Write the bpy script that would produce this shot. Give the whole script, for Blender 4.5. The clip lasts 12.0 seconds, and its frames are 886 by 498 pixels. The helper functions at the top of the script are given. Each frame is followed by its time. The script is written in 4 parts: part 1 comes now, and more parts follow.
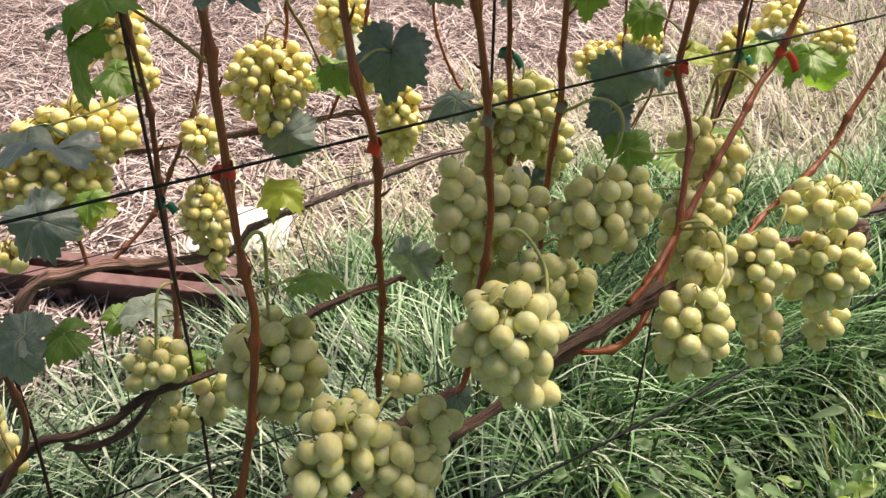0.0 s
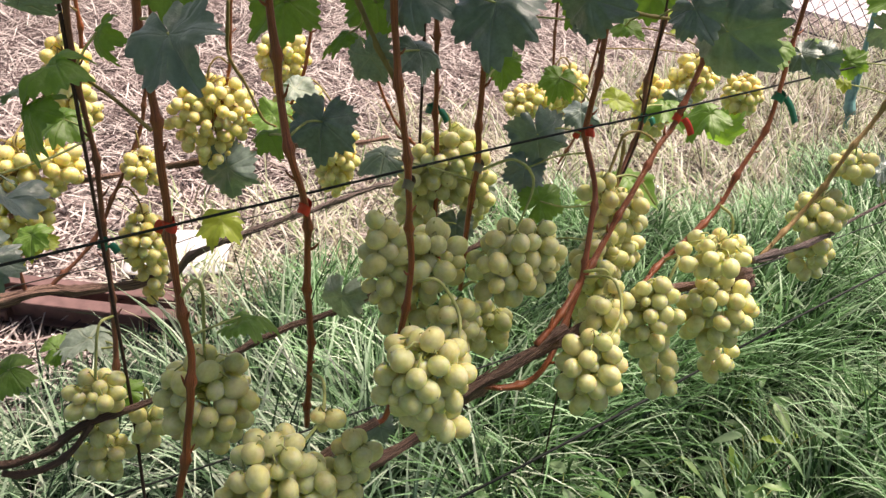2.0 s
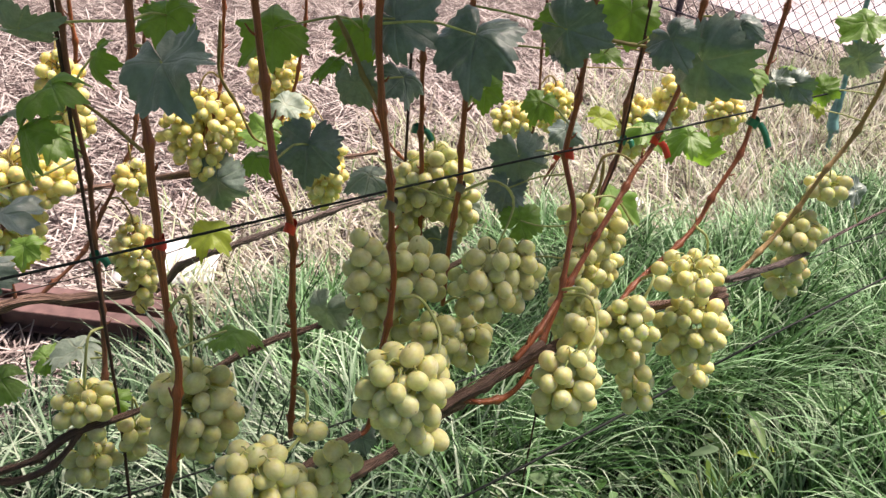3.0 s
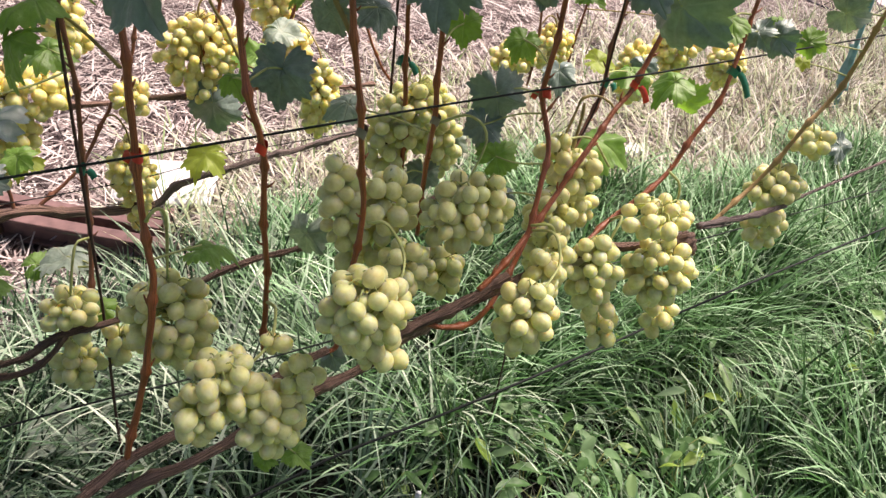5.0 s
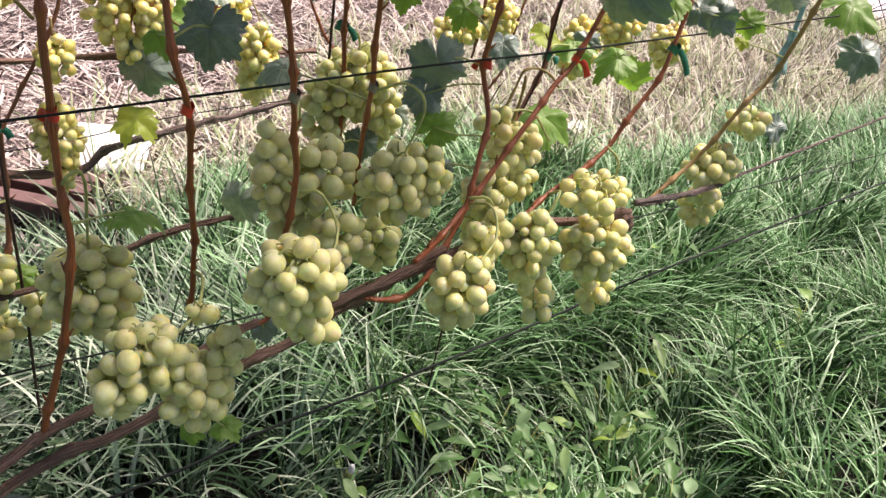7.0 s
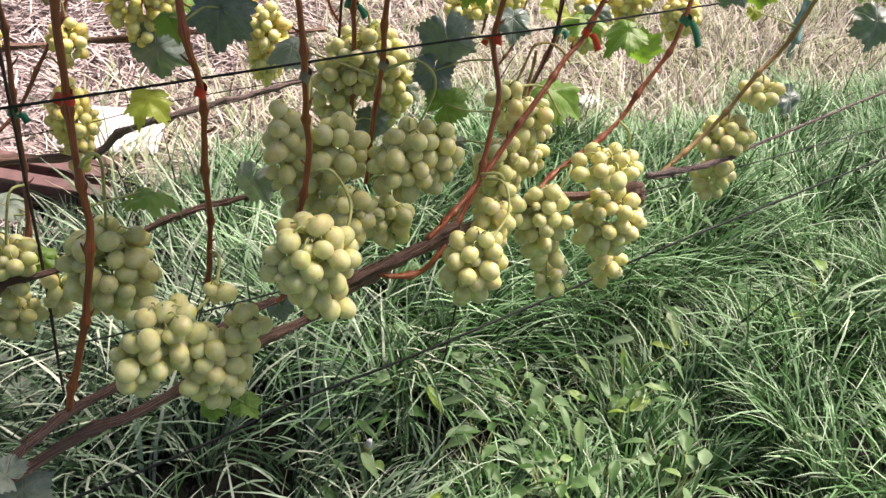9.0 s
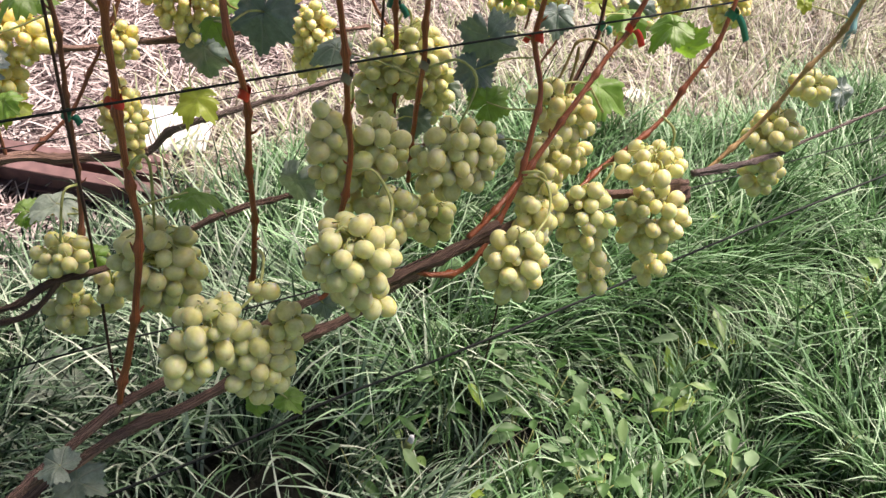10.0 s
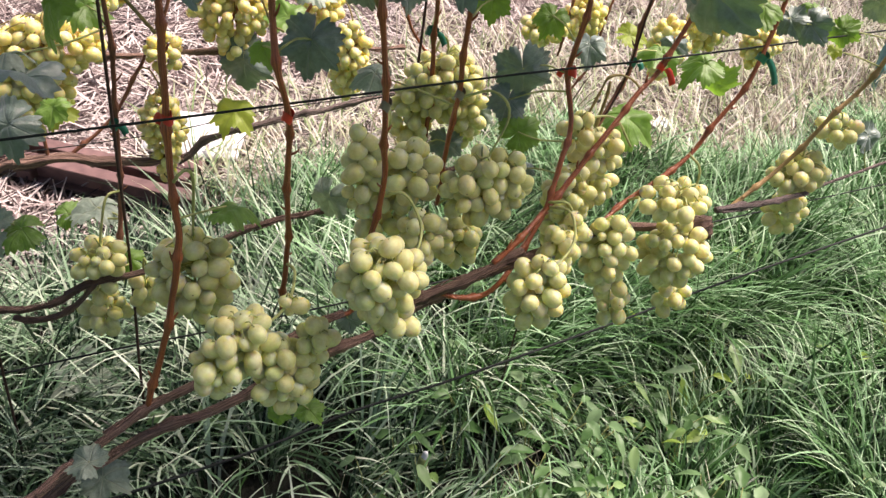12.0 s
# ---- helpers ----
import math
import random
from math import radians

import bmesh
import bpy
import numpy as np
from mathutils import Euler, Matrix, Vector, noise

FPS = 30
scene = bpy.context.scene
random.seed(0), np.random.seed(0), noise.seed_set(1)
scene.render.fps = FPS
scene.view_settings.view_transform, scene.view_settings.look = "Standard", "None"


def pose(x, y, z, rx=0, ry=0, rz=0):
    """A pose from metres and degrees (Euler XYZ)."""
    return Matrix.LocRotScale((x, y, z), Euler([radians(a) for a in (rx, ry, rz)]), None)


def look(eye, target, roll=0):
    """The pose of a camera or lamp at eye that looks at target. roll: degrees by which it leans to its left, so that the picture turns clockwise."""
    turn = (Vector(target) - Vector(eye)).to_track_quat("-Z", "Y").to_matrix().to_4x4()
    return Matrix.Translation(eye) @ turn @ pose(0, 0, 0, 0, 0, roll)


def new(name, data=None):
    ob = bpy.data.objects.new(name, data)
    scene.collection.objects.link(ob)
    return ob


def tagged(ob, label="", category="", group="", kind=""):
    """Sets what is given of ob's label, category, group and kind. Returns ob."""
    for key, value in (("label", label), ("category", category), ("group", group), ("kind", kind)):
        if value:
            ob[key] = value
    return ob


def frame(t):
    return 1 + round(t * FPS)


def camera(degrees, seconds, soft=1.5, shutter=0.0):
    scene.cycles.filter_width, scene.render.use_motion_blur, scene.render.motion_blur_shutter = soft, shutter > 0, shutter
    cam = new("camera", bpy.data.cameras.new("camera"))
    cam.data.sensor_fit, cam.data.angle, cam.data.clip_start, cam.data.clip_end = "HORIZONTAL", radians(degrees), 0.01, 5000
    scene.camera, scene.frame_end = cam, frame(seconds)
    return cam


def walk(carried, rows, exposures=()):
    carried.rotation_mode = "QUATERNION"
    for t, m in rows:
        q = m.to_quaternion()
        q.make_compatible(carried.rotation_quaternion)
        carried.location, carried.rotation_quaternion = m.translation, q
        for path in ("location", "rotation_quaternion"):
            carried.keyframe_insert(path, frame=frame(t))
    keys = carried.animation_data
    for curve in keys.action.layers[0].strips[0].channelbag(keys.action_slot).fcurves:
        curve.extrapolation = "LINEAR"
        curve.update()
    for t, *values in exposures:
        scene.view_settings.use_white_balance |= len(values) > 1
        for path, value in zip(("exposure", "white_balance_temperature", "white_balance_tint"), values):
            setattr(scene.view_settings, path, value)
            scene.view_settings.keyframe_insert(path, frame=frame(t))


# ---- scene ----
cam = camera(58.96, 12.0, soft=1.42)
ROWS = [
    (0.0, 0.0000, -0.5556, 1.0004, 58.00, -0.00, -29.47),
    (0.5, 0.0138, -0.5644, 1.0207, 58.18, -0.04, -29.28),
    (1.0, 0.0084, -0.5745, 1.0504, 58.60, -0.56, -29.46),
    (1.5, 0.0024, -0.5861, 1.0602, 58.89, -1.47, -30.55),
    (2.0, -0.0075, -0.6054, 1.0708, 59.01, -3.09, -32.46),
    (2.5, -0.0132, -0.6199, 1.0873, 59.33, -4.03, -32.59),
    (2.7, -0.0123, -0.6207, 1.0901, 59.65, -4.05, -32.70),
    (4.3, 0.0032, -0.6744, 1.1175, 57.76, -5.16, -31.06),
    (4.5, 0.0058, -0.6773, 1.1146, 57.05, -5.57, -30.70),
    (5.0, 0.0113, -0.6800, 1.1074, 55.04, -6.23, -30.27),
    (5.5, 0.0229, -0.6774, 1.0975, 53.65, -6.50, -30.44),
    (6.0, 0.0283, -0.6812, 1.1016, 53.32, -7.70, -30.85),
    (6.5, 0.0270, -0.6802, 1.0994, 53.46, -8.82, -32.09),
    (7.0, 0.0279, -0.6774, 1.0976, 53.53, -9.40, -32.91),
    (8.8, 0.0251, -0.6901, 1.0977, 52.32, -8.31, -33.02),
    (9.0, 0.0244, -0.6838, 1.1011, 51.85, -8.09, -32.65),
    (9.5, 0.0304, -0.6836, 1.1018, 51.37, -7.10, -31.36),
    (10.0, 0.0290, -0.6843, 1.1079, 51.06, -6.11, -29.99),
    (10.5, 0.0263, -0.6841, 1.1145, 50.92, -6.23, -29.13),
    (11.0, 0.0237, -0.6857, 1.1204, 50.79, -6.62, -28.35),
    (11.5, 0.0168, -0.6866, 1.1269, 50.87, -7.33, -27.43),
    (12.0, 0.0120, -0.6898, 1.1332, 51.65, -7.70, -26.98),
]
walk(cam, [(t, pose(*row)) for t, *row in ROWS], [(0.0, 0.80, 7500, 20), (1.5, 0.80, 7400, 20), (2.7, 0.82, 7100, 19), (4.5, 0.92, 7000, 22), (12.0, 0.92, 6950, 23)])

# ---- light ----
SUN_ELEVATION, SUN_AZIMUTH = 60.0, 86.0   # azimuth: degrees from +y towards +x
world = bpy.data.worlds.new("sky")
scene.world = world
world.use_nodes = True
sky = world.node_tree.nodes.new("ShaderNodeTexSky")
sky.sky_type = "NISHITA"
sky.sun_disc = False
sky.sun_elevation, sky.sun_rotation = radians(SUN_ELEVATION), radians(SUN_AZIMUTH)
sky.dust_density, sky.air_density = 3.0, 1.0
world.node_tree.nodes["Background"].inputs[1].default_value = 0.057
world.node_tree.links.new(sky.outputs[0], world.node_tree.nodes["Background"].inputs[0])
sun = new("sun", bpy.data.lights.new("sun", "SUN"))
sun.data.energy, sun.data.angle, sun.data.color = 4.9, radians(32), (1.0, 0.95, 0.87)
e, a = radians(SUN_ELEVATION), radians(SUN_AZIMUTH)
sun.matrix_world = look((0, 0, 6), Vector((0, 0, 6)) - Vector((math.cos(e) * math.sin(a), math.cos(e) * math.cos(a), math.sin(e))))

# ---- materials ----
def node_material(name):
    m = bpy.data.materials.new(name)
    m.use_nodes = True
    t = m.node_tree
    return m, t, t.nodes["Principled BSDF"]


def noise_node(t, scale, detail=4.0, rough=0.6, coord="Object", stretch=None):
    c = t.nodes.new("ShaderNodeTexCoord")
    n = t.nodes.new("ShaderNodeTexNoise")
    n.inputs["Scale"].default_value, n.inputs["Detail"].default_value, n.inputs["Roughness"].default_value = scale, detail, rough
    if stretch:
        mp = t.nodes.new("ShaderNodeMapping")
        mp.inputs["Scale"].default_value = stretch
        t.links.new(c.outputs[coord], mp.inputs[0])
        t.links.new(mp.outputs[0], n.inputs["Vector"])
    else:
        t.links.new(c.outputs[coord], n.inputs["Vector"])
    return n.outputs["Fac"]


def ramp(t, fac, *stops):
    r = t.nodes.new("ShaderNodeValToRGB")
    el = r.color_ramp.elements
    while len(el) < len(stops):
        el.new(0.5)
    for s, (p, c) in zip(el, stops):
        s.position, s.color = p, (*c, 1)
    t.links.new(fac, r.inputs[0])
    return r.outputs[0]


def mix(t, fac, a, b, how="MIX"):
    n = t.nodes.new("ShaderNodeMix")
    n.data_type, n.blend_type = "RGBA", how
    for v, i in ((fac, 0), (a, 6), (b, 7)):
        if isinstance(v, (int, float)):
            n.inputs[i].default_value = v
        elif isinstance(v, tuple):
            n.inputs[i].default_value = (*v, 1)
        else:
            t.links.new(v, n.inputs[i])
    return n.outputs[2]


def math_node(t, op, a, b=0.0):
    n = t.nodes.new("ShaderNodeMath")
    n.operation = op
    for v, i in ((a, 0), (b, 1)):
        if isinstance(v, (int, float)):
            n.inputs[i].default_value = v
        else:
            t.links.new(v, n.inputs[i])
    return n.outputs[0]


def bump(t, p, height, strength, distance):
    b = t.nodes.new("ShaderNodeBump")
    b.inputs["Strength"].default_value, b.inputs["Distance"].default_value = strength, distance
    t.links.new(height, b.inputs["Height"])
    t.links.new(b.outputs[0], p.inputs["Normal"])


def berry_material(name, pale, mid, amber):
    m, t, p = node_material(name)
    info = t.nodes.new("ShaderNodeObjectInfo").outputs["Random"]
    base = ramp(t, info, (0.0, pale), (0.55, mid), (1.0, amber))
    # cloudy flesh, then the waxy bloom rubbed off in patches
    cloud = ramp(t, noise_node(t, 1.4, 3, 0.6), (0.35, (0.80, 0.78, 0.62)), (0.65, (1.0, 1.0, 1.0)))
    base = mix(t, 0.8, base, cloud, "MULTIPLY")
    bloom = noise_node(t, 2.1, 6, 0.72)
    base = mix(t, ramp(t, bloom, (0.42, (0.0,) * 3), (0.74, (0.30,) * 3)), base, (0.88, 0.83, 0.58))
    specks = ramp(t, noise_node(t, 17, 2), (0.71, (0.0,) * 3), (0.77, (0.45,) * 3))
    base = mix(t, specks, base, (0.26, 0.17, 0.06))
    # the dry scar at the tip
    sep = t.nodes.new("ShaderNodeSeparateXYZ")
    t.links.new(t.nodes.new("ShaderNodeTexCoord").outputs["Object"], sep.inputs[0])
    off = math_node(t, "ADD", math_node(t, "MULTIPLY", sep.outputs[0], sep.outputs[0]), math_node(t, "MULTIPLY", sep.outputs[1], sep.outputs[1]))
    tip = math_node(t, "MULTIPLY", math_node(t, "LESS_THAN", off, 0.005), math_node(t, "GREATER_THAN", sep.outputs[2], 0.5))
    tip = math_node(t, "MULTIPLY", tip, math_node(t, "GREATER_THAN", math_node(t, "FRACT", math_node(t, "MULTIPLY", info, 7.3)), 0.6))
    base = mix(t, tip, base, (0.05, 0.03, 0.015))
    t.links.new(base, p.inputs["Base Color"])
    p.inputs["Subsurface Weight"].default_value = 1.0
    p.inputs["Subsurface Radius"].default_value = (1.0, 0.85, 0.30)
    p.inputs["Subsurface Scale"].default_value = 0.010
    t.links.new(ramp(t, bloom, (0.3, (0.30,) * 3), (0.7, (0.52,) * 3)), p.inputs["Roughness"])
    p.inputs["Specular IOR Level"].default_value = 0.5
    # light that passes through the flesh
    tr = t.nodes.new("ShaderNodeBsdfTranslucent")
    t.links.new(base, tr.inputs[0])
    ms = t.nodes.new("ShaderNodeMixShader")
    ms.inputs[0].default_value = 0.16
    t.links.new(p.outputs[0], ms.inputs[1])
    t.links.new(tr.outputs[0], ms.inputs[2])
    t.links.new(ms.outputs[0], t.nodes["Material Output"].inputs[0])
    return m


BERRY_GREEN = berry_material("green grape skin", (0.77, 0.80, 0.45), (0.81, 0.81, 0.45), (0.86, 0.81, 0.44))
BERRY_YELLOW = berry_material("ripe yellow grape skin", (0.86, 0.83, 0.48), (0.89, 0.82, 0.40), (0.91, 0.78, 0.32))


def bark_material(name, light, dark, grain, rough=0.75, depth=0.002):
    m, t, p = node_material(name)
    long = noise_node(t, grain, 6, 0.65, "UV", (9.0, 1.0, 1.0))
    patch = noise_node(t, 22, 4)
    base = ramp(t, long, (0.40, dark), (0.60, light))
    base = mix(t, ramp(t, patch, (0.35, (0.0,) * 3), (0.7, (0.5,) * 3)), base, tuple(0.30 * v + 0.004 for v in light))
    t.links.new(base, p.inputs["Base Color"])
    p.inputs["Roughness"].default_value = rough
    bump(t, p, long, 0.8, depth)
    return m


CANE = bark_material("red-brown ripened cane", (0.47, 0.138, 0.050), (0.16, 0.040, 0.017), 6, 0.36, 0.0007)
CANE_DULL = bark_material("brown cane", (0.33, 0.125, 0.065), (0.14, 0.055, 0.035), 6, 0.6, 0.0006)
CANE_PALE = bark_material("ochre cane", (0.55, 0.36, 0.14), (0.32, 0.17, 0.06), 6, 0.55, 0.0006)
BARK = bark_material("fibrous vine bark", (0.52, 0.32, 0.25), (0.09, 0.050, 0.040), 5, 0.85, 0.007)
BARK_DARK = bark_material("dark brown vine bark", (0.27, 0.165, 0.125), (0.07, 0.040, 0.032), 5, 0.85, 0.004)
BARK_GREY = bark_material("grey weathered vine bark", (0.27, 0.20, 0.185), (0.08, 0.055, 0.05), 5, 0.85, 0.003)


def plain_material(name, colour, rough, metal=0.0, grain=40, spread=0.35, relief=0.0):
    m, t, p = node_material(name)
    n = noise_node(t, grain, 5)
    t.links.new(ramp(t, n, (0.3, tuple(v * (1 - spread) for v in colour)), (0.7, tuple(min(1, v * (1 + spread)) for v in colour))), p.inputs["Base Color"])
    p.inputs["Roughness"].default_value, p.inputs["Metallic"].default_value = rough, metal
    if relief:
        bump(t, p, n, 0.7, relief)
    return m


WIRE = plain_material("dark green coated wire", (0.006, 0.009, 0.008), 0.8)
STRING = plain_material("dark twine", (0.055, 0.028, 0.020), 0.8, 0, 200)
RED_TIE = plain_material("red plastic tie", (0.62, 0.045, 0.025), 0.4)
GREEN_TIE = plain_material("green plastic tie", (0.01, 0.16, 0.10), 0.4)
CLIP = plain_material("grey wire clip", (0.22, 0.20, 0.17), 0.5, 0.4)
STEM = plain_material("green grape stem", (0.36, 0.39, 0.14), 0.55, 0, 60)
STEM_BROWN = plain_material("browned grape stem", (0.25, 0.19, 0.06), 0.6, 0, 60)
WHITE = plain_material("white plastic sheet", (0.78, 0.78, 0.80), 0.45, 0, 9, 0.12)
PAINTED = plain_material("red-brown primer paint", (0.175, 0.102, 0.095), 0.42, 0, 30, 0.3, 0.0005)
TEAL = plain_material("turquoise plastic netting", (0.16, 0.34, 0.33), 0.5, 0, 25)
FENCE = plain_material("dark coated fence wire", (0.06, 0.055, 0.075), 0.5)


def leaf_material(name, top, vein, through_colour, through_weight, gloss, sheen=0.0):
    m, t, p = node_material(name)
    info = t.nodes.new("ShaderNodeObjectInfo").outputs["Random"]
    blotch = noise_node(t, 9, 7, 0.7)
    base = ramp(t, blotch, (0.3, tuple(v * 0.6 for v in top)), (0.7, tuple(v * 1.35 for v in top)))
    base = mix(t, math_node(t, "MULTIPLY", info, 0.35), base, tuple(v * 1.5 for v in top))
    at = t.nodes.new("ShaderNodeAttribute")
    at.attribute_name = "vein"
    base = mix(t, at.outputs["Fac"], base, vein)
    t.links.new(base, p.inputs["Base Color"])
    p.inputs["Roughness"].default_value = gloss
    p.inputs["Specular IOR Level"].default_value = 0.7
    p.inputs["Sheen Weight"].default_value, p.inputs["Sheen Roughness"].default_value = sheen, 0.45
    p.inputs["Sheen Tint"].default_value = (0.86, 0.93, 1.0, 1)
    tr = t.nodes.new("ShaderNodeBsdfTranslucent")
    t.links.new(mix(t, at.outputs["Fac"], through_colour, tuple(v * 0.75 for v in through_colour)), tr.inputs[0])
    ms = t.nodes.new("ShaderNodeMixShader")
    ms.inputs[0].default_value = through_weight
    t.links.new(p.outputs[0], ms.inputs[1])
    t.links.new(tr.outputs[0], ms.inputs[2])
    t.links.new(ms.outputs[0], t.nodes["Material Output"].inputs[0])
    h = mix(t, 0.6, at.outputs["Fac"], noise_node(t, 16, 5))
    bump(t, p, h, 0.9, 0.0018)
    return m


LEAF = {
    # d: grey-teal base, with the sky's sheen on leaf tops put into it
    "d": leaf_material("vine leaf with painted sky sheen", (0.165, 0.215, 0.185), (0.21, 0.265, 0.22), (0.08, 0.20, 0.04), 0.15, 0.34, 0.5),
    # g: green base brightened too, so backlight is partly in the colour
    "g": leaf_material("green vine leaf", (0.145, 0.27, 0.045), (0.21, 0.33, 0.08), (0.24, 0.46, 0.04), 0.42, 0.45, 0.15),
    "p": leaf_material("pale grey-green vine leaf", (0.26, 0.32, 0.26), (0.36, 0.40, 0.30), (0.22, 0.34, 0.12), 0.25, 0.55),
    "y": leaf_material("yellow-green vine leaf", (0.26, 0.34, 0.05), (0.36, 0.42, 0.10), (0.55, 0.62, 0.07), 0.5, 0.5),
}


def blade_material(name, stops, through_weight, rough, single=False):
    m, t, p = node_material(name)
    island = t.nodes.new("ShaderNodeObjectInfo").outputs["Random"] if single else t.nodes.new("ShaderNodeNewGeometry").outputs["Random Per Island"]
    base = ramp(t, island, *stops)
    base = mix(t, 0.5, base, ramp(t, noise_node(t, 5, 4), (0.3, (0.55,) * 3), (0.7, (1.0,) * 3)), "MULTIPLY")
    t.links.new(base, p.inputs["Base Color"])
    p.inputs["Roughness"].default_value = rough
    p.inputs["Specular IOR Level"].default_value = 0.3
    tr = t.nodes.new("ShaderNodeBsdfTranslucent")
    t.links.new(base, tr.inputs[0])
    ms = t.nodes.new("ShaderNodeMixShader")
    ms.inputs[0].default_value = through_weight
    t.links.new(p.outputs[0], ms.inputs[1])
    t.links.new(tr.outputs[0], ms.inputs[2])
    t.links.new(ms.outputs[0], t.nodes["Material Output"].inputs[0])
    return m


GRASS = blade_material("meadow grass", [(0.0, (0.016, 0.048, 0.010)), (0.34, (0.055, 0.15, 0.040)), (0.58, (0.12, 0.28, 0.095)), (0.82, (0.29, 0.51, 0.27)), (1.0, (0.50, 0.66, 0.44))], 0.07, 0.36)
DRY_GRASS = blade_material("bleached dry grass", [(0.0, (0.06, 0.05, 0.03)), (0.26, (0.46, 0.40, 0.30)), (0.52, (0.86, 0.82, 0.75)), (0.76, (0.66, 0.72, 0.46)), (1.0, (0.16, 0.30, 0.09))], 0.25, 0.6)
STRAW = blade_material("straw mulch", [(0.0, (0.026, 0.017, 0.018)), (0.32, (0.19, 0.135, 0.13)), (0.60, (0.52, 0.43, 0.41)), (1.0, (0.87, 0.80, 0.76))], 0.1, 0.6)
WEED = blade_material("broad weed leaf", [(0.0, (0.08, 0.19, 0.05)), (0.35, (0.15, 0.29, 0.11)), (0.75, (0.28, 0.42, 0.23)), (0.92, (0.24, 0.40, 0.12)), (1.0, (0.34, 0.50, 0.06))], 0.25, 0.40, True)
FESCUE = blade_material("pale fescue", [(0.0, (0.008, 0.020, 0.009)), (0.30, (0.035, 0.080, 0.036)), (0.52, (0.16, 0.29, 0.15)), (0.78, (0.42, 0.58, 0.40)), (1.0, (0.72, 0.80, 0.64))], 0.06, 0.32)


def ground_material():
    m, t, p = node_material("soil and straw")
    sep = t.nodes.new("ShaderNodeSeparateXYZ")
    t.links.new(t.nodes.new("ShaderNodeTexCoord").outputs["Object"], sep.inputs[0])
    fine, wide = noise_node(t, 90, 6, 0.7), noise_node(t, 2.5, 4)
    # near-black soil: the shade between grass blades is put into its colour
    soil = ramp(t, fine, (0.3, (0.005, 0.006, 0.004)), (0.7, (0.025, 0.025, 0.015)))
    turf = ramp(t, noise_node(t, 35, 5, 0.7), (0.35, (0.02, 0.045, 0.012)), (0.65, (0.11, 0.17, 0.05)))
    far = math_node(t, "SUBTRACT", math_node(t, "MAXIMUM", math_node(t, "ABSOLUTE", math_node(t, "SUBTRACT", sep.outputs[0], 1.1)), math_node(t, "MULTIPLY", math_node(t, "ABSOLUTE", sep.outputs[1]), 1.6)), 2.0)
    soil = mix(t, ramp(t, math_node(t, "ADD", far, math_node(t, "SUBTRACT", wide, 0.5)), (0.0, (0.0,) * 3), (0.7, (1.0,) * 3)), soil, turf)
    litter = ramp(t, fine, (0.40, (0.030, 0.020, 0.019)), (0.68, (0.36, 0.28, 0.26)))
    edge = math_node(t, "ADD", sep.outputs[1], math_node(t, "MULTIPLY", math_node(t, "SUBTRACT", wide, 0.5), 0.8))
    edge = math_node(t, "MULTIPLY", math_node(t, "SUBTRACT", edge, 0.80), 4.0)
    base = mix(t, ramp(t, edge, (0.0, (0.0,) * 3), (1.0, (1.0,) * 3)), soil, litter)
    t.links.new(base, p.inputs["Base Color"])
    p.inputs["Roughness"].default_value = 0.9
    bump(t, p, fine, 1.0, 0.01)
    return m


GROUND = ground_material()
PALE_ROAD = plain_material("pale lilac paving", (0.62, 0.56, 0.62), 0.8, 0, 6, 0.12)


# ---- mesh helpers ----
def finish(name, data, material, parent=None, label=""):
    ob = new(name, data)
    if not data.materials:
        data.materials.append(material)
    if parent is not None:
        ob.parent = parent
    if label:
        ob["label"] = label
    return ob


def mesh(name, verts, faces, smooth=True):
    me = bpy.data.meshes.new(name)
    me.from_pydata([tuple(map(float, v)) for v in verts], [], [tuple(map(int, f)) for f in faces])
    if smooth:
        me.polygons.foreach_set("use_smooth", [True] * len(me.polygons))
    me.update()
    return me


def resample(points, step):
    """A smooth curve through the points, in steps of about that length."""
    p = np.array(points, float)
    if len(p) == 2:
        p = np.array([p[0], (p[0] + p[1]) / 2, p[1]])
    q = np.vstack([2 * p[0] - p[1], p, 2 * p[-1] - p[-2]])
    out = []
    for i in range(1, len(q) - 2):
        n = max(1, int(np.linalg.norm(q[i + 1] - q[i]) / step))
        for u in np.arange(n) / n:
            a, b, c, d = q[i - 1 : i + 3]
            out.append(0.5 * (2 * b + (c - a) * u + (2 * a - 5 * b + 4 * c - d) * u**2 + (3 * b - a - 3 * c + d) * u**3))
    return np.array(out + [p[-1]])


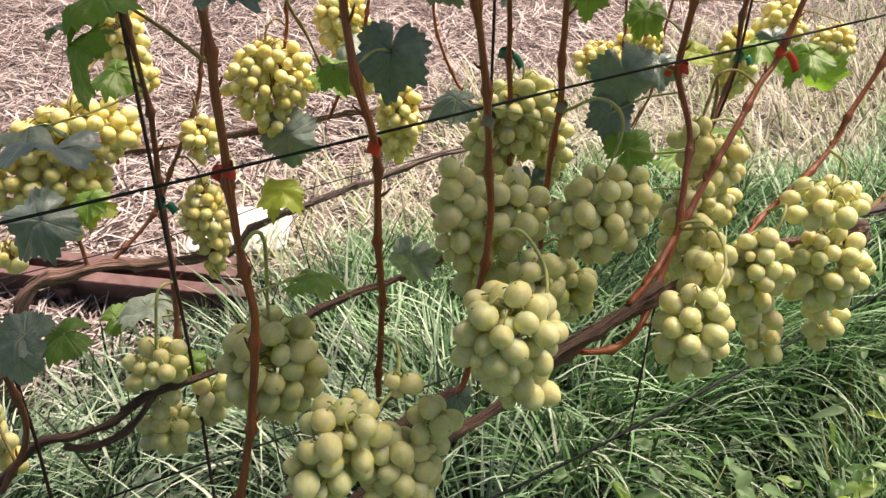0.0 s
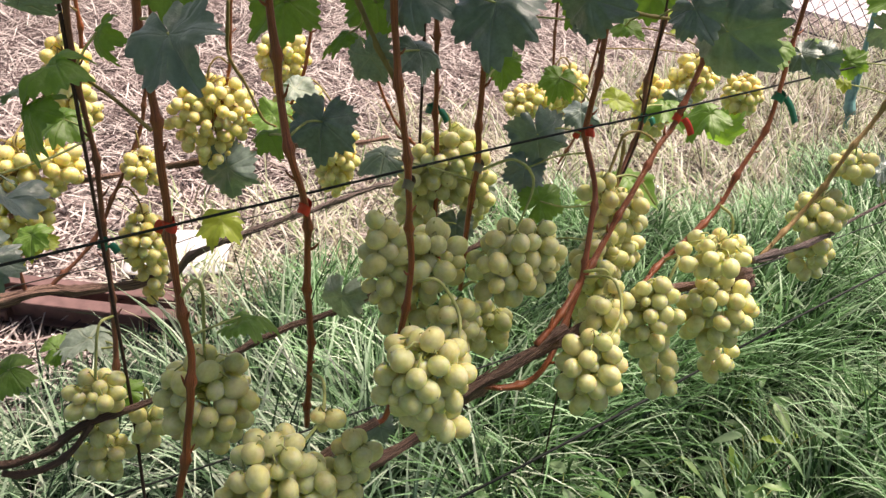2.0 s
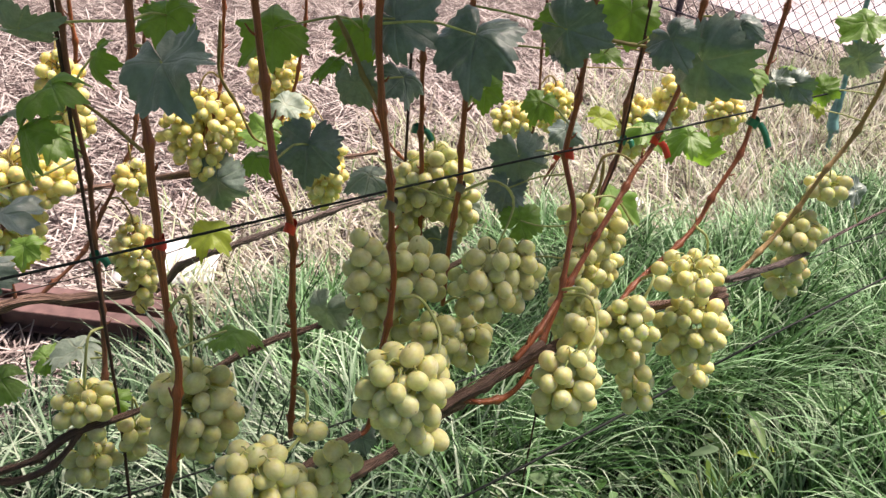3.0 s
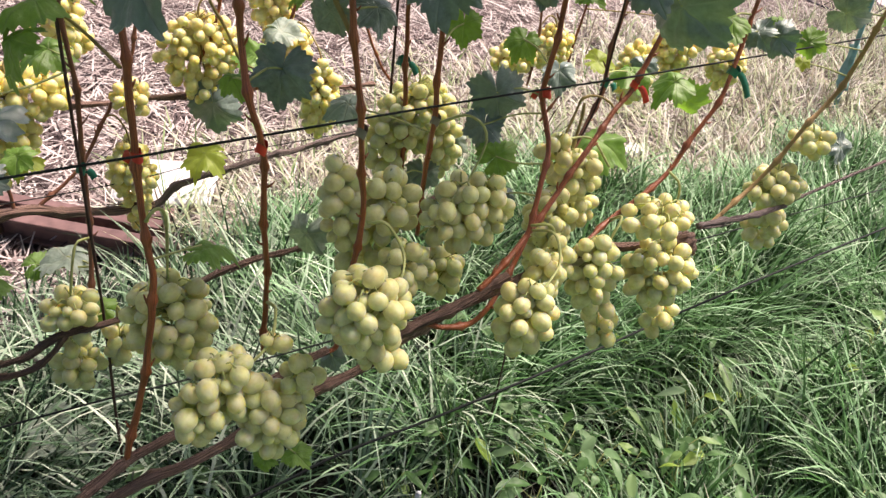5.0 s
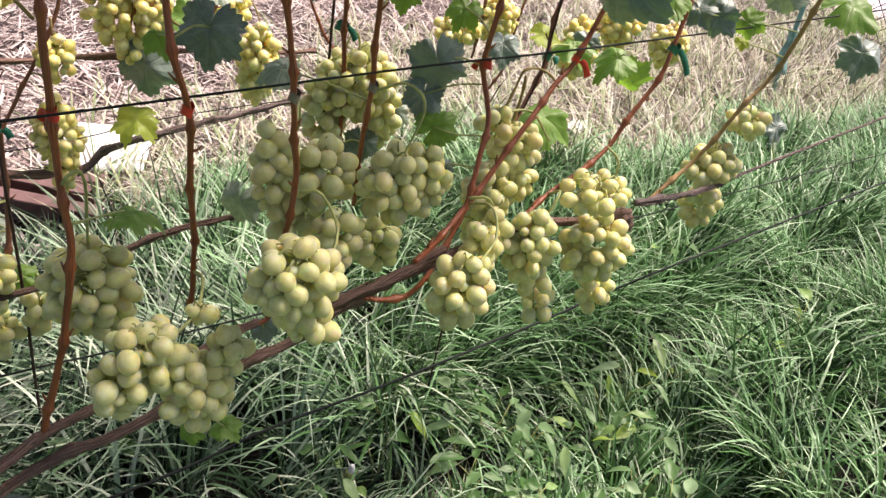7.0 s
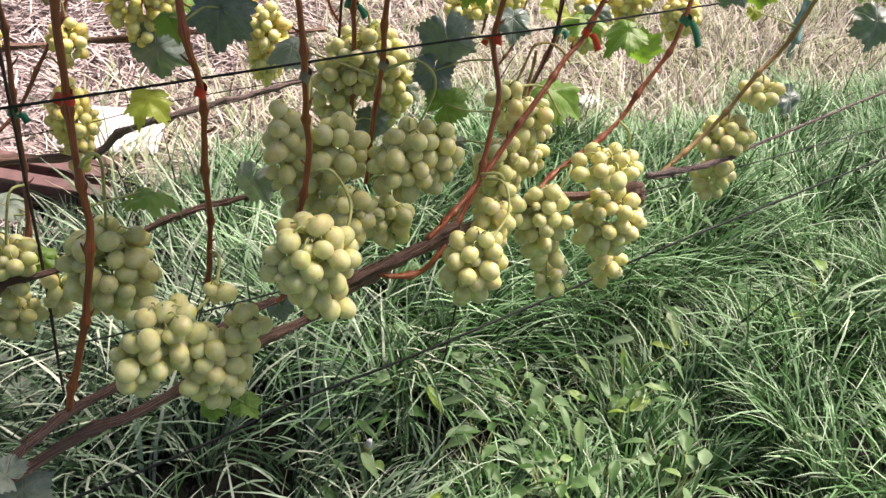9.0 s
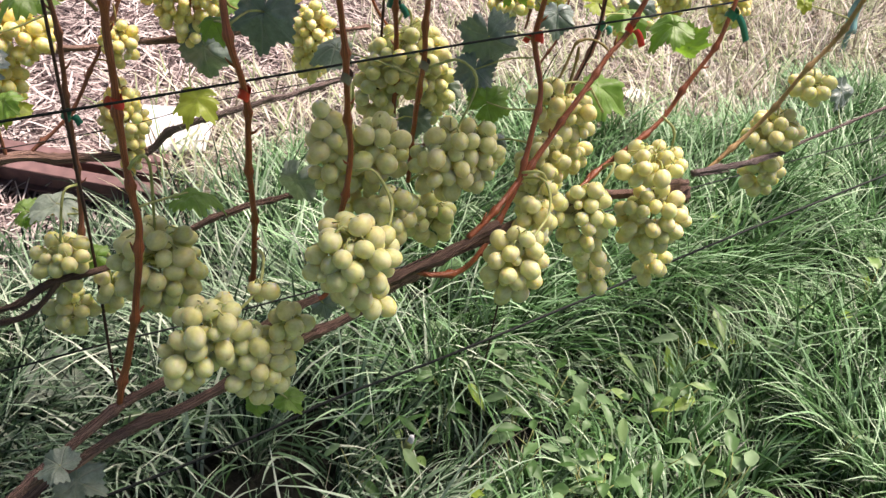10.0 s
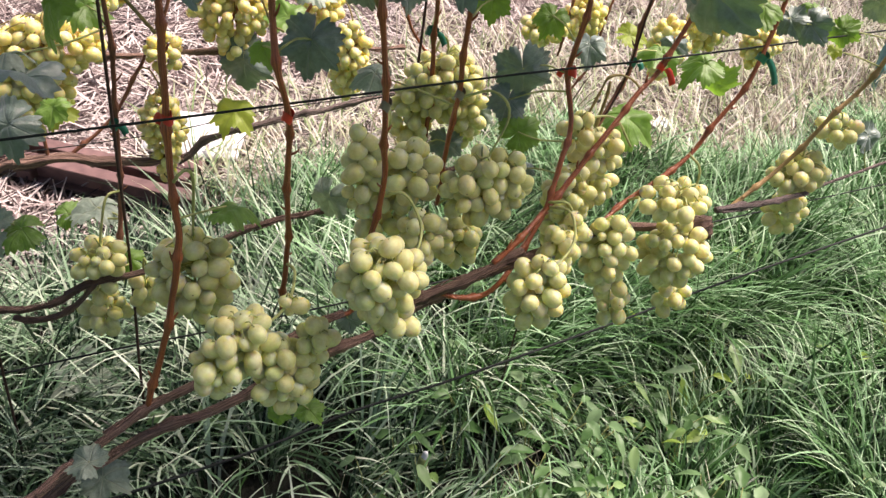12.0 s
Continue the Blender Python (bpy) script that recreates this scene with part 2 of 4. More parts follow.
def tube(name, points, radius, sides=8, step=0.008, rough=0.0, node_gap=0.0, node_size=0.35, end=None, seed=0):
    """A tapered round stem through the points; radius to end; rough: uneven bark; node_gap: metres between swollen nodes."""
    rng = np.random.default_rng(seed)
    c = resample(points, step)
    n = len(c)
    tang = np.gradient(c, axis=0)
    tang /= np.linalg.norm(tang, axis=1)[:, None] + 1e-9
    ref = np.array([0.3, 0.9, 0.2])
    length = np.r_[0, np.cumsum(np.linalg.norm(np.diff(c, axis=0), axis=1))]
    r = np.linspace(radius, radius if end is None else end, n)
    if node_gap:
        at, k = node_gap * rng.uniform(0.3, 0.8), 0
        while at < length[-1]:
            r = r * (1 + node_size * np.exp(-(((length - at) / 0.0045) ** 2)) + 0.12 * np.exp(-(((length - at) / 0.014) ** 2)))
            side = np.cross(tang[np.argmin(abs(length - at))], ref)
            c = c + side * (0.55 * radius * (-1) ** k * np.exp(-(((length - at) / 0.02) ** 2)))[:, None]
            at += node_gap * rng.uniform(0.8, 1.25)
            k += 1
    verts, uv = [], []
    phase = rng.uniform(0, 6.28, 6)
    for i in range(n):
        a = np.cross(tang[i], ref)
        a /= np.linalg.norm(a) + 1e-9
        b = np.cross(tang[i], a)
        for s in range(sides):
            w = 2 * math.pi * s / sides
            k = 1 + rough * 1.6 * noise.noise((3.2 * math.cos(w), 3.2 * math.sin(w), 16 * length[i] + phase[4])) + rough * 0.7 * noise.noise((7 * math.cos(w), 7 * math.sin(w), 45 * length[i] + phase[5])) + rough * (0.5 * math.sin(3 * w + phase[0] + 9 * length[i]) + 0.5 * math.sin(5 * w + phase[1] - 23 * length[i]) + 0.7 * math.sin(w + phase[2] + 41 * length[i]) + 0.5 * math.sin(83 * length[i] + phase[3]))
            if rough > 0.1:
                k -= rough * 4.5 * max(0.0, 0.30 - abs(noise.noise((4.5 * math.cos(w), 4.5 * math.sin(w), 7 * length[i] + phase[3]))))
            verts.append(c[i] + r[i] * k * (math.cos(w) * a + math.sin(w) * b))
            uv.append((s / sides, length[i] * 3))
    faces = [(i * sides + s, i * sides + (s + 1) % sides, (i + 1) * sides + (s + 1) % sides, (i + 1) * sides + s) for i in range(n - 1) for s in range(sides)]
    faces += [tuple(range(sides))[::-1], tuple((n - 1) * sides + s for s in range(sides))]
    me = mesh(name, verts, faces)
    layer = me.uv_layers.new(name="UVMap")
    index = np.empty(len(me.loops), int)
    me.loops.foreach_get("vertex_index", index)
    layer.data.foreach_set("uv", np.array(uv, float)[index].ravel())
    return me


def joined(name, parts):
    """One mesh out of several."""
    verts, faces, uvs = [], [], []
    for me in parts:
        o = len(verts)
        verts += [tuple(v.co) for v in me.vertices]
        faces += [tuple(o + i for i in p.vertices) for p in me.polygons]
        uvs += [tuple(d.uv) for d in me.uv_layers[0].data] if me.uv_layers else [(0, 0)] * len(me.loops)
    out = mesh(name, verts, faces)
    out.uv_layers.new(name="UVMap").data.foreach_set("uv", np.array(uvs, float).ravel())
    for me in parts:
        bpy.data.meshes.remove(me)
    return out


def empty(name, at=(0, 0, 0), label="", category="", group=""):
    ob = new(name)
    ob.location = at
    ob.empty_display_size = 0.02
    return tagged(ob, label, category, group)


def box(name, x0, x1, y0, y1, z0, z1, bevel=0.002):
    bm = bmesh.new()
    bmesh.ops.create_cube(bm, size=1)
    for v in bm.verts:
        v.co = (x0 + (v.co.x + 0.5) * (x1 - x0), y0 + (v.co.y + 0.5) * (y1 - y0), z0 + (v.co.z + 0.5) * (z1 - z0))
    if bevel:
        bmesh.ops.bevel(bm, geom=bm.edges[:], offset=bevel, segments=2, affect="EDGES")
    me = bpy.data.meshes.new(name)
    bm.to_mesh(me)
    bm.free()
    return me


# ---- ground ----
def ground_height(x, y):
    return -0.035 + 0.02 * noise.noise((x * 1.3, y * 1.3, 0)) + 0.012 * noise.noise((x * 5, y * 5, 3)) + 0.03 * max(0, min(1, (y - 0.6) / 0.5)) + 0.02 * max(0, min(1, (x - 0.6) / 0.6))


def build_ground():
    near_x, near_y = np.arange(-2, 8.01, 0.08), np.arange(-2, 7.01, 0.08)
    xs = np.r_[-400, -60, -12, near_x, 14, 60, 400]
    ys = np.r_[-400, -60, -12, near_y, 14, 60, 400]
    verts = [(x, y, ground_height(x, y)) for y in ys for x in xs]
    w = len(xs)
    faces = [(j * w + i, j * w + i + 1, (j + 1) * w + i + 1, (j + 1) * w + i) for j in range(len(ys) - 1) for i in range(w - 1)]
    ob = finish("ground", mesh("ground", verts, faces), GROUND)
    tagged(ob, "soil under grass, near-black with the gaps' shade painted in, turning to pale straw mulch", "ground", "", "structure")


build_ground()


def blades(name, count, place, length, width, lean, curl, seed, segments=4, flat=False, tuft=0):
    """Many narrow bent leaves. place(rng, n) gives their roots; lean and curl in radians."""
    rng = np.random.default_rng(seed)
    root = place(rng, count)
    if tuft:
        per = rng.integers(tuft // 2, tuft + 1, len(root))
        heart = np.repeat(root, per, 0)
        heading = np.repeat([2.4 + 7 * noise.noise((x * 1.7, y * 1.7, 11)) + rng.normal() * 0.5 for x, y in root], per)
        vigour = np.repeat(rng.uniform(0.65, 1.15, len(root)), per)
        away = rng.normal(size=(len(heart), 2)) * 0.011
        root = heart + away
    count = len(root)
    z0 = np.array([ground_height(x, y) for x, y in root])
    ln = rng.uniform(*length, count)
    wd = rng.uniform(*width, count)
    if tuft:
        ln = ln * vigour * np.array([0.50 if (0.42 < x < 1.15 and y < 0.08 - 0.25 * abs(x - 0.75)) or -0.12 < y < 0.04 else 1.0 for x, y in root]) * np.clip([0.45 + 2.2 * green_edge(x, y) for x, y in root], 0.4, 1.0)
        turn = np.arctan2(away[:, 1] + 0.013 * np.sin(heading), away[:, 0] + 0.013 * np.cos(heading)) + rng.normal(size=count) * 0.35
    else:
        clump = np.array([noise.noise((x * 6, y * 6, seed)) for x, y in root])
        turn = rng.uniform(0, 2 * math.pi, count) * 0.6 + clump * 5
    tilt0 = rng.uniform(*lean, count)
    bend = rng.uniform(*curl, count)
    side = np.stack([-np.sin(turn), np.cos(turn), np.zeros(count)], 1)
    verts = np.zeros((count, 2 * (segments + 1), 3))
    pos = np.stack([root[:, 0], root[:, 1], z0 + (rng.uniform(0, 0.02, count) if flat else -0.005)], 1)
    sway = rng.uniform(-0.3, 0.3, count)
    for k in range(segments + 1):
        u = k / segments
        half = wd / 2 * (1 - 0.15 * u if flat else max(0.06, (1 - u**2.2) * (0.7 + 0.6 * u)))
        verts[:, 2 * k] = pos - side * half[:, None]
        verts[:, 2 * k + 1] = pos + side * half[:, None]
        ang = tilt0 + bend * u**1.2
        d = np.stack([np.cos(turn + sway * u) * np.sin(ang), np.sin(turn + sway * u) * np.sin(ang), np.cos(ang)], 1)
        pos = pos + d * (ln / segments)[:, None]
        if not flat:
            low = np.array([0.004]) + z0
            pos[:, 2] = np.maximum(pos[:, 2], low)
    base = (np.arange(count) * 2 * (segments + 1))[:, None, None]
    quad = np.array([[2 * k, 2 * k + 1, 2 * k + 3, 2 * k + 2] for k in range(segments)])[None]
    faces = (base + quad).reshape(-1, 4)
    me = bpy.data.meshes.new(name)
    v = verts.reshape(-1, 3)
    me.vertices.add(len(v))
    me.vertices.foreach_set("co", v.ravel())
    me.loops.add(faces.size)
    me.loops.foreach_set("vertex_index", faces.ravel())
    me.polygons.add(len(faces))
    me.polygons.foreach_set("loop_start", np.arange(len(faces)) * 4)
    me.polygons.foreach_set("use_smooth", [True] * len(faces))
    me.update(calc_edges=True)
    return me


def green_edge(x, y):
    """How far inside the green grass: above 0 is grass, below is straw."""
    border = float(np.interp(x, (-0.5, 0.0, 0.2, 0.3, 0.42, 0.65, 0.9, 1.4, 1.9, 2.5, 4.0), (0.72, 0.72, 0.70, 0.76, 0.84, 0.90, 0.90, 0.80, 0.68, 0.62, 0.60)))
    border += 0.16 * noise.noise((x * 1.9, 2.0, 5)) + 0.10 * noise.noise((x * 6, y * 6, 8))
    return border - y


def in_grass(spread, thin=1.0):
    def place(rng, n):
        p = np.stack([rng.uniform(-0.75, 3.4, n), rng.uniform(-0.75, 1.35, n)], 1)
        keep = [green_edge(x, y) + rng.uniform(-spread, spread) > 0 and x - 0.4 * max(0, y) < 3.2 and not (x < -0.3 and y < -0.3) and not on_frame(x, y) and (x > 0.42 or y > 0.25 or (x > 0.24 and y < -0.12) or rng.random() < thin * (0.5 if x < 0.25 and y < 0.12 else 1.0)) for x, y in p]
        return p[np.array(keep)]
    return place


def on_frame(x, y):
    """Whether a place is taken by the steel frame."""
    u, v = (x - 0.25) * -0.778 + (y - 0.80) * 0.628, (x - 0.25) * 0.628 + (y - 0.80) * 0.778
    return u > -0.14 and -0.03 < v < 0.16


def in_straw(spread, far):
    def place(rng, n):
        d = rng.uniform(0.15, 1, n) ** 1.5 * far
        b = np.radians(rng.uniform(-12, 72, n))
        p = np.stack([d * np.sin(b), d * np.cos(b) - 0.6], 1)
        keep = [green_edge(x, y) + rng.uniform(-spread, spread) < 0.05 and y > 0.3 and not on_frame(x, y) for x, y in p]
        return p[np.array(keep)]
    return place


def dry_zone(rng, n):
    p = np.stack([rng.uniform(0.26, 4.2, n), rng.uniform(0.4, 2.6, n)], 1)
    keep = [-(0.10 + 0.36 * min(x, 2.2)) + rng.uniform(-0.3, 0.3) < green_edge(x, y) < 0.06 + rng.uniform(0, 0.14) + (rng.uniform(0, 0.45) ** 1.3 if x > 0.75 else 0.0) for x, y in p]
    return p[np.array(keep)]


def around(x0, x1, y0, y1, green):
    """Places round about the plot, outside its well-grown middle."""
    def place(rng, n):
        p = np.stack([rng.uniform(x0, x1, n), rng.uniform(y0, y1, n)], 1)
        keep = [(green_edge(x, y) > 0) == green and not (-0.7 < x < 3.3 and -0.7 < y < 0.9) and not on_frame(x, y) for x, y in p]
        return p[np.array(keep)]
    return place


def fescue_side(x, y):
    blend = math.modf(abs(math.sin(x * 127.1 + y * 311.7) * 43758.5))[0] - 0.5
    return x + 0.35 * noise.noise((x * 2.2, y * 2.2, 21)) + 0.5 * blend < 0.70 + (1.9 * (y + 0.05) if y < -0.05 else -0.3 * y)


def half_of(place, pale):
    def pick(rng, n):
        p = place(rng, n)
        return p[np.array([fescue_side(x, y) == pale for x, y in p])]
    return pick


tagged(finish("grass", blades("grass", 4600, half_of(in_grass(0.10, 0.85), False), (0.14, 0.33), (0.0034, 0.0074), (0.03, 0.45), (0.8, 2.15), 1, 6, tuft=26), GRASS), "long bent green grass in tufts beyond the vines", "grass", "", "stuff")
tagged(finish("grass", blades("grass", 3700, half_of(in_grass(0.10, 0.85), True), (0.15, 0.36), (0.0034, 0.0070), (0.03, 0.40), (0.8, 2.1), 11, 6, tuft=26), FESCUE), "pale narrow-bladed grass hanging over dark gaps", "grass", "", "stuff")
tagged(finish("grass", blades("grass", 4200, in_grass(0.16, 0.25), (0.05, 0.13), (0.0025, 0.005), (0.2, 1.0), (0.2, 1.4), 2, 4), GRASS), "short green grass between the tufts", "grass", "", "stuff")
tagged(finish("grass", blades("grass", 2600, in_grass(0.3, 0.15), (0.05, 0.16), (0.002, 0.004), (0.6, 1.45), (0.1, 0.6), 5, 4), DRY_GRASS), "dry pale stalks among the grass", "grass", "", "stuff")
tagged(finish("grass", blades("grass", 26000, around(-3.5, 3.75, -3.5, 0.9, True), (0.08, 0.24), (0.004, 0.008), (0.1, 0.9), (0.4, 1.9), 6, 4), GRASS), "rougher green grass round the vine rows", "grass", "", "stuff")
tagged(finish("dry_grass", blades("dry_grass", 32000, dry_zone, (0.07, 0.24), (0.0034, 0.0078), (0.3, 1.3), (0.3, 1.5), 3, 4), DRY_GRASS), "bleached dry grass at the edge of the straw", "grass", "", "stuff")
tagged(finish("straw", blades("straw", 14000, around(-3.5, 3.7, 0.5, 6.5, False), (0.08, 0.24), (0.003, 0.007), (1.3, 1.62), (-0.3, 0.3), 7, 2, True), STRAW), "thin straw round the edges of the plot", "straw", "", "stuff")
tagged(finish("straw", blades("straw", 95000, in_straw(0.12, 6.5), (0.03, 0.16), (0.0022, 0.0056), (1.3, 1.62), (-0.3, 0.3), 4, 2, True), STRAW), "pale pinkish straw and dry stalks scattered on the ground", "straw", "", "stuff")


# ---- vine wood and leaves ----
def leaf_mesh(name, seed):
    """A five-lobed toothed vine leaf about 1 wide, tip along +y, centred on the blade."""
    rng = np.random.default_rng(seed)
    lobes = [(0, 0.43, 0.32), (57, 0.35, 0.28), (-57, 0.35, 0.28), (114, 0.22, 0.28), (-114, 0.22, 0.28)]
    n, rings = 169, 7
    jit = rng.uniform(0.75, 1.2, 5)
    outline = []
    for i in range(n):
        a = -179 + 358 * i / (n - 1)
        r = 0.69
        for (c, h, w), k in zip(lobes, jit):
            r += 0.74 * k * h * math.exp(-(abs(math.radians(a - c)) / (w * 0.95)) ** 1.35)
        r *= 0.15 + 0.85 * min(1, (180 - abs(a)) / 16) ** 0.6
        tooth = (i % 7) / 7
        r *= 1 + (0.19 if (i // 7) % 2 else 0.12) * (0.5 - abs(tooth - 0.3) * 1.5)
        outline.append((math.radians(a), r))
    droop, fold, wave = rng.uniform(0.3, 0.85), rng.uniform(0.25, 0.95), rng.uniform(0, 6.28, 3)
    verts, vein = [(0, 0, 0)], [1.0]
    axes = [math.radians(c) for c, _, _ in lobes]
    for k in range(1, rings + 1):
        u = (k / rings) ** 0.9
        for a, r in outline:
            x, y = 0.55 * r * u * math.sin(a), 0.55 * r * u * math.cos(a)
            s = x * x + y * y
            z = -droop * 1.6 * s + fold * 0.35 * abs(x) + 0.075 * math.sin(7 * x + wave[0]) * math.cos(7 * y + wave[1]) + 0.018 * math.sin(23 * x + wave[1]) * math.sin(21 * y + wave[2]) + 0.05 * math.sin(5 * a + wave[2]) * u * u
            near = min(abs(math.atan2(math.sin(a - c), math.cos(a - c))) * r * u for c in axes)
            side = abs(math.sin(10 * r * u + 3.0 * min(abs(math.atan2(math.sin(a - c), math.cos(a - c))) for c in axes)))
            vein.append(max(0.0, 1 - near / 0.035) + 0.12 * max(0.0, 1 - side / 0.25))
            verts.append((x, y - 0.12, z))
    faces = [(0, 1 + i, 2 + i) for i in range(n - 1)]
    for k in range(rings - 1):
        o, q = 1 + k * n, 1 + (k + 1) * n
        faces += [(o + i, q + i, q + i + 1, o + i + 1) for i in range(n - 1)]
    verts[0] = (0, -0.12, 0)
    me = mesh(name, verts, faces)
    me.attributes.new("vein", "FLOAT", "POINT").data.foreach_set("value", np.clip(vein, 0, 1))
    return me


LEAVES = {}
for style in LEAF:
    LEAVES[style] = [leaf_mesh("leaf", 7 * i + ord(style)) for i in range(6)]
    for me in LEAVES[style]:
        me.materials.append(LEAF[style])

vine_near = empty("grapevine", (-0.12, -0.1, 0), "near grapevine with fibrous brown cordons and red-brown canes tied to wire", "grapevine", "grapevines")
vine_right = empty("grapevine", (0.89, -0.06, 0), "grapevine with grey cordon end and ochre cane", "grapevine", "grapevines")
vine_middle = empty("grapevine", (-0.1, 0.19, 0), "grapevine of the middle row with thin dark cordon", "grapevine", "grapevines")
vine_back = empty("grapevine", (-0.14, 0.72, 0), "back grapevine with thick gnarled trunk and yellow-ripe grapes", "grapevine", "grapevines")


WOOD = []   # places along all canes and cordons, for stems and petioles to reach


def wood(vine, name, points, radius, material, end=None, rough=0.0, gap=0.0, sides=8, seed=0, label="", node_size=0.35):
    o = np.array(vine.location)
    WOOD.extend(resample(points, 0.02))
    local = [np.array(p) - o for p in points]
    if rough < 0.11:
        return finish(name, tube(name, local, radius, sides, 0.005, rough, gap, node_size, end, seed), material, vine, label)
    # old wood: a furrowed core with loose strips of bark along it
    radius, end = radius * 0.80, (radius if end is None else end) * 0.80
    strips = [tube(name, local, radius, 26, 0.005, rough, gap, node_size, end, seed)]
    rng = np.random.default_rng(seed + 900)
    line = resample(local, 0.012)
    for k in range(max(3, len(line) // 5)):
        i0 = int(rng.integers(0, max(1, len(line) - 5)))
        seg = line[i0 : i0 + int(rng.integers(4, 9))]
        if len(seg) < 3:
            continue
        way = seg[-1] - seg[0]
        u = np.cross(way, (0.3, 0.9, 0.2))
        u /= np.linalg.norm(u)
        v = np.cross(way / np.linalg.norm(way), u)
        w0, twist = rng.uniform(0, 6.28), rng.uniform(-0.9, 0.9)
        lift = rng.uniform(0.9, 1.25, len(seg)) * radius
        pts = [q + h * (math.cos(w0 + twist * j / len(seg)) * u + math.sin(w0 + twist * j / len(seg)) * v) for j, (q, h) in enumerate(zip(seg, lift))]
        strips.append(tube(name, pts, rng.uniform(0.0010, 0.0021), 5, 0.008, 0.1, 0, 0, 0.0006, k))
    me = joined(name, strips)
    return finish(name, me, material, vine, label)


def cane(vine, points, radius, material=CANE, end=None, seed=0):
    """A jointed shoot with swollen nodes and a small bud or cut stalk at every node."""
    r0, r1 = radius * 0.56, (radius if end is None else end) * 0.56
    shoot = wood(vine, "cane", points, r0, material, r1, 0.08, 0.085, 10, seed, "", 0.62)
    rng = np.random.default_rng(seed + 500)
    path, o = resample(points, 0.005), np.array(vine.location)
    for k, i in enumerate(range(int(rng.integers(4, 10)), len(path) - 3, 15)):
        way = path[i + 2] - path[i - 2]
        way /= np.linalg.norm(way)
        out = np.cross(way, (0.35, 0.9, 0.1)) * (-1) ** k + rng.normal(size=3) * 0.35
        out /= np.linalg.norm(out)
        length = rng.uniform(0.006, 0.013)
        base = path[i] + out * r0 * 0.6 - o
        finish("bud", tube("bud", [base, base + (out * 0.7 + way * 0.5) * length * 0.6, base + (out * 0.8 + way * 0.9) * length], r0 * 0.55, 6, 0.003, 0.1, 0, 0, r0 * 0.2, seed + k), material, shoot)


def leaf(style, x, y, z, rx, ry, rz, width, vine=vine_near):
    h = int(abs(x * 7919 + y * 104729 + z * 1299709) * 10)
    ob = finish("leaf", LEAVES[style][h % 6], None, vine)
    m = pose(x, y, z, rx, ry, rz) @ Matrix.Scale(width * 1.16, 4)
    ob.matrix_local = Matrix.Translation(-Vector(vine.location)) @ m
    base = np.array(m @ Vector((0, -0.12, 0)))
    near = min(WOOD, key=lambda w: np.linalg.norm(w - base))
    if 0.02 < np.linalg.norm(near - base) < 0.12:
        o = np.array(vine.location)
        back = np.array(m.to_3x3() @ Vector((0, -0.25, -0.05)))
        petiole = finish("petiole", tube("petiole", [near - o, (near + base) / 2 + back * 0.4 - o, base - o], 0.0014, 6, 0.008, 0, 0, 0, 0.0010, h % 97), STEM, ob)
        petiole.matrix_basis = ob.matrix_basis.inverted()
    return ob


# near row: cordons
wood(vine_near, "cordon", [(-0.2, -0.13, 0.0), (-0.16, -0.115, 0.18), (-0.119, -0.1, 0.316), (-0.066, -0.077, 0.326), (-0.008, -0.053, 0.344), (0.068, -0.03, 0.365), (0.113, -0.03, 0.382), (0.182, -0.03, 0.406), (0.252, -0.03, 0.43), (0.311, -0.03, 0.447)], 0.0086, BARK, 0.0062, 0.12, 0.11, 20, 1)
wood(vine_near, "cordon", [(-0.16, -0.1, 0.2), (-0.052, -0.06, 0.299), (0.019, -0.055, 0.33), (0.075, -0.05, 0.346), (0.125, -0.045, 0.346), (0.175, -0.04, 0.353), (0.23, -0.048, 0.388), (0.285, -0.057, 0.413), (0.341, -0.065, 0.436), (0.395, -0.073, 0.478), (0.451, -0.082, 0.506), (0.515, -0.09, 0.528), (0.576, -0.086, 0.537), (0.651, -0.078, 0.54), (0.700, -0.050, 0.520), (0.747, -0.048, 0.500), (0.786, -0.068, 0.507), (0.815, -0.095, 0.522)], 0.0078, BARK, 0.0078, 0.13, 0.12, 14, 2)
wood(vine_near, "cordon", [(0.368, -0.085, 0.492), (0.425, -0.09, 0.515), (0.485, -0.09, 0.53), (0.521, -0.09, 0.542)], 0.0072, BARK_DARK, 0.0068, 0.16, 0.06, 20, 3)
wood(vine_near, "knot", [(0.790, -0.082, 0.517), (0.806, -0.094, 0.524), (0.820, -0.100, 0.527), (0.832, -0.103, 0.530)], 0.0085, BARK_DARK, 0.0135, 0.3, 0.02, 20, 4)
wood(vine_near, "knot", [(0.815, -0.098, 0.524), (0.828, -0.102, 0.512), (0.838, -0.104, 0.500)], 0.0085, BARK_DARK, 0.0050, 0.3, 0.02, 16, 5)

# near row: canes
cane(vine_near, [(0.068, -0.03, 0.371), (0.086, -0.023, 0.426), (0.105, -0.017, 0.5), (0.124, -0.01, 0.588), (0.123, 0.005, 0.642), (0.128, 0.02, 0.719), (0.13, 0.03, 0.783), (0.134, 0.05, 0.894), (0.136, 0.06, 1.05)], 0.0068, CANE, 0.0062, 11)
cane(vine_near, [(0.246, 0.018, 0.43), (0.245, 0, 0.533), (0.24, -0.017, 0.633), (0.234, -0.03, 0.738), (0.225, -0.03, 0.787), (0.223, -0.01, 0.859), (0.216, 0, 1.05)], 0.0056, CANE, 0.006, 12)
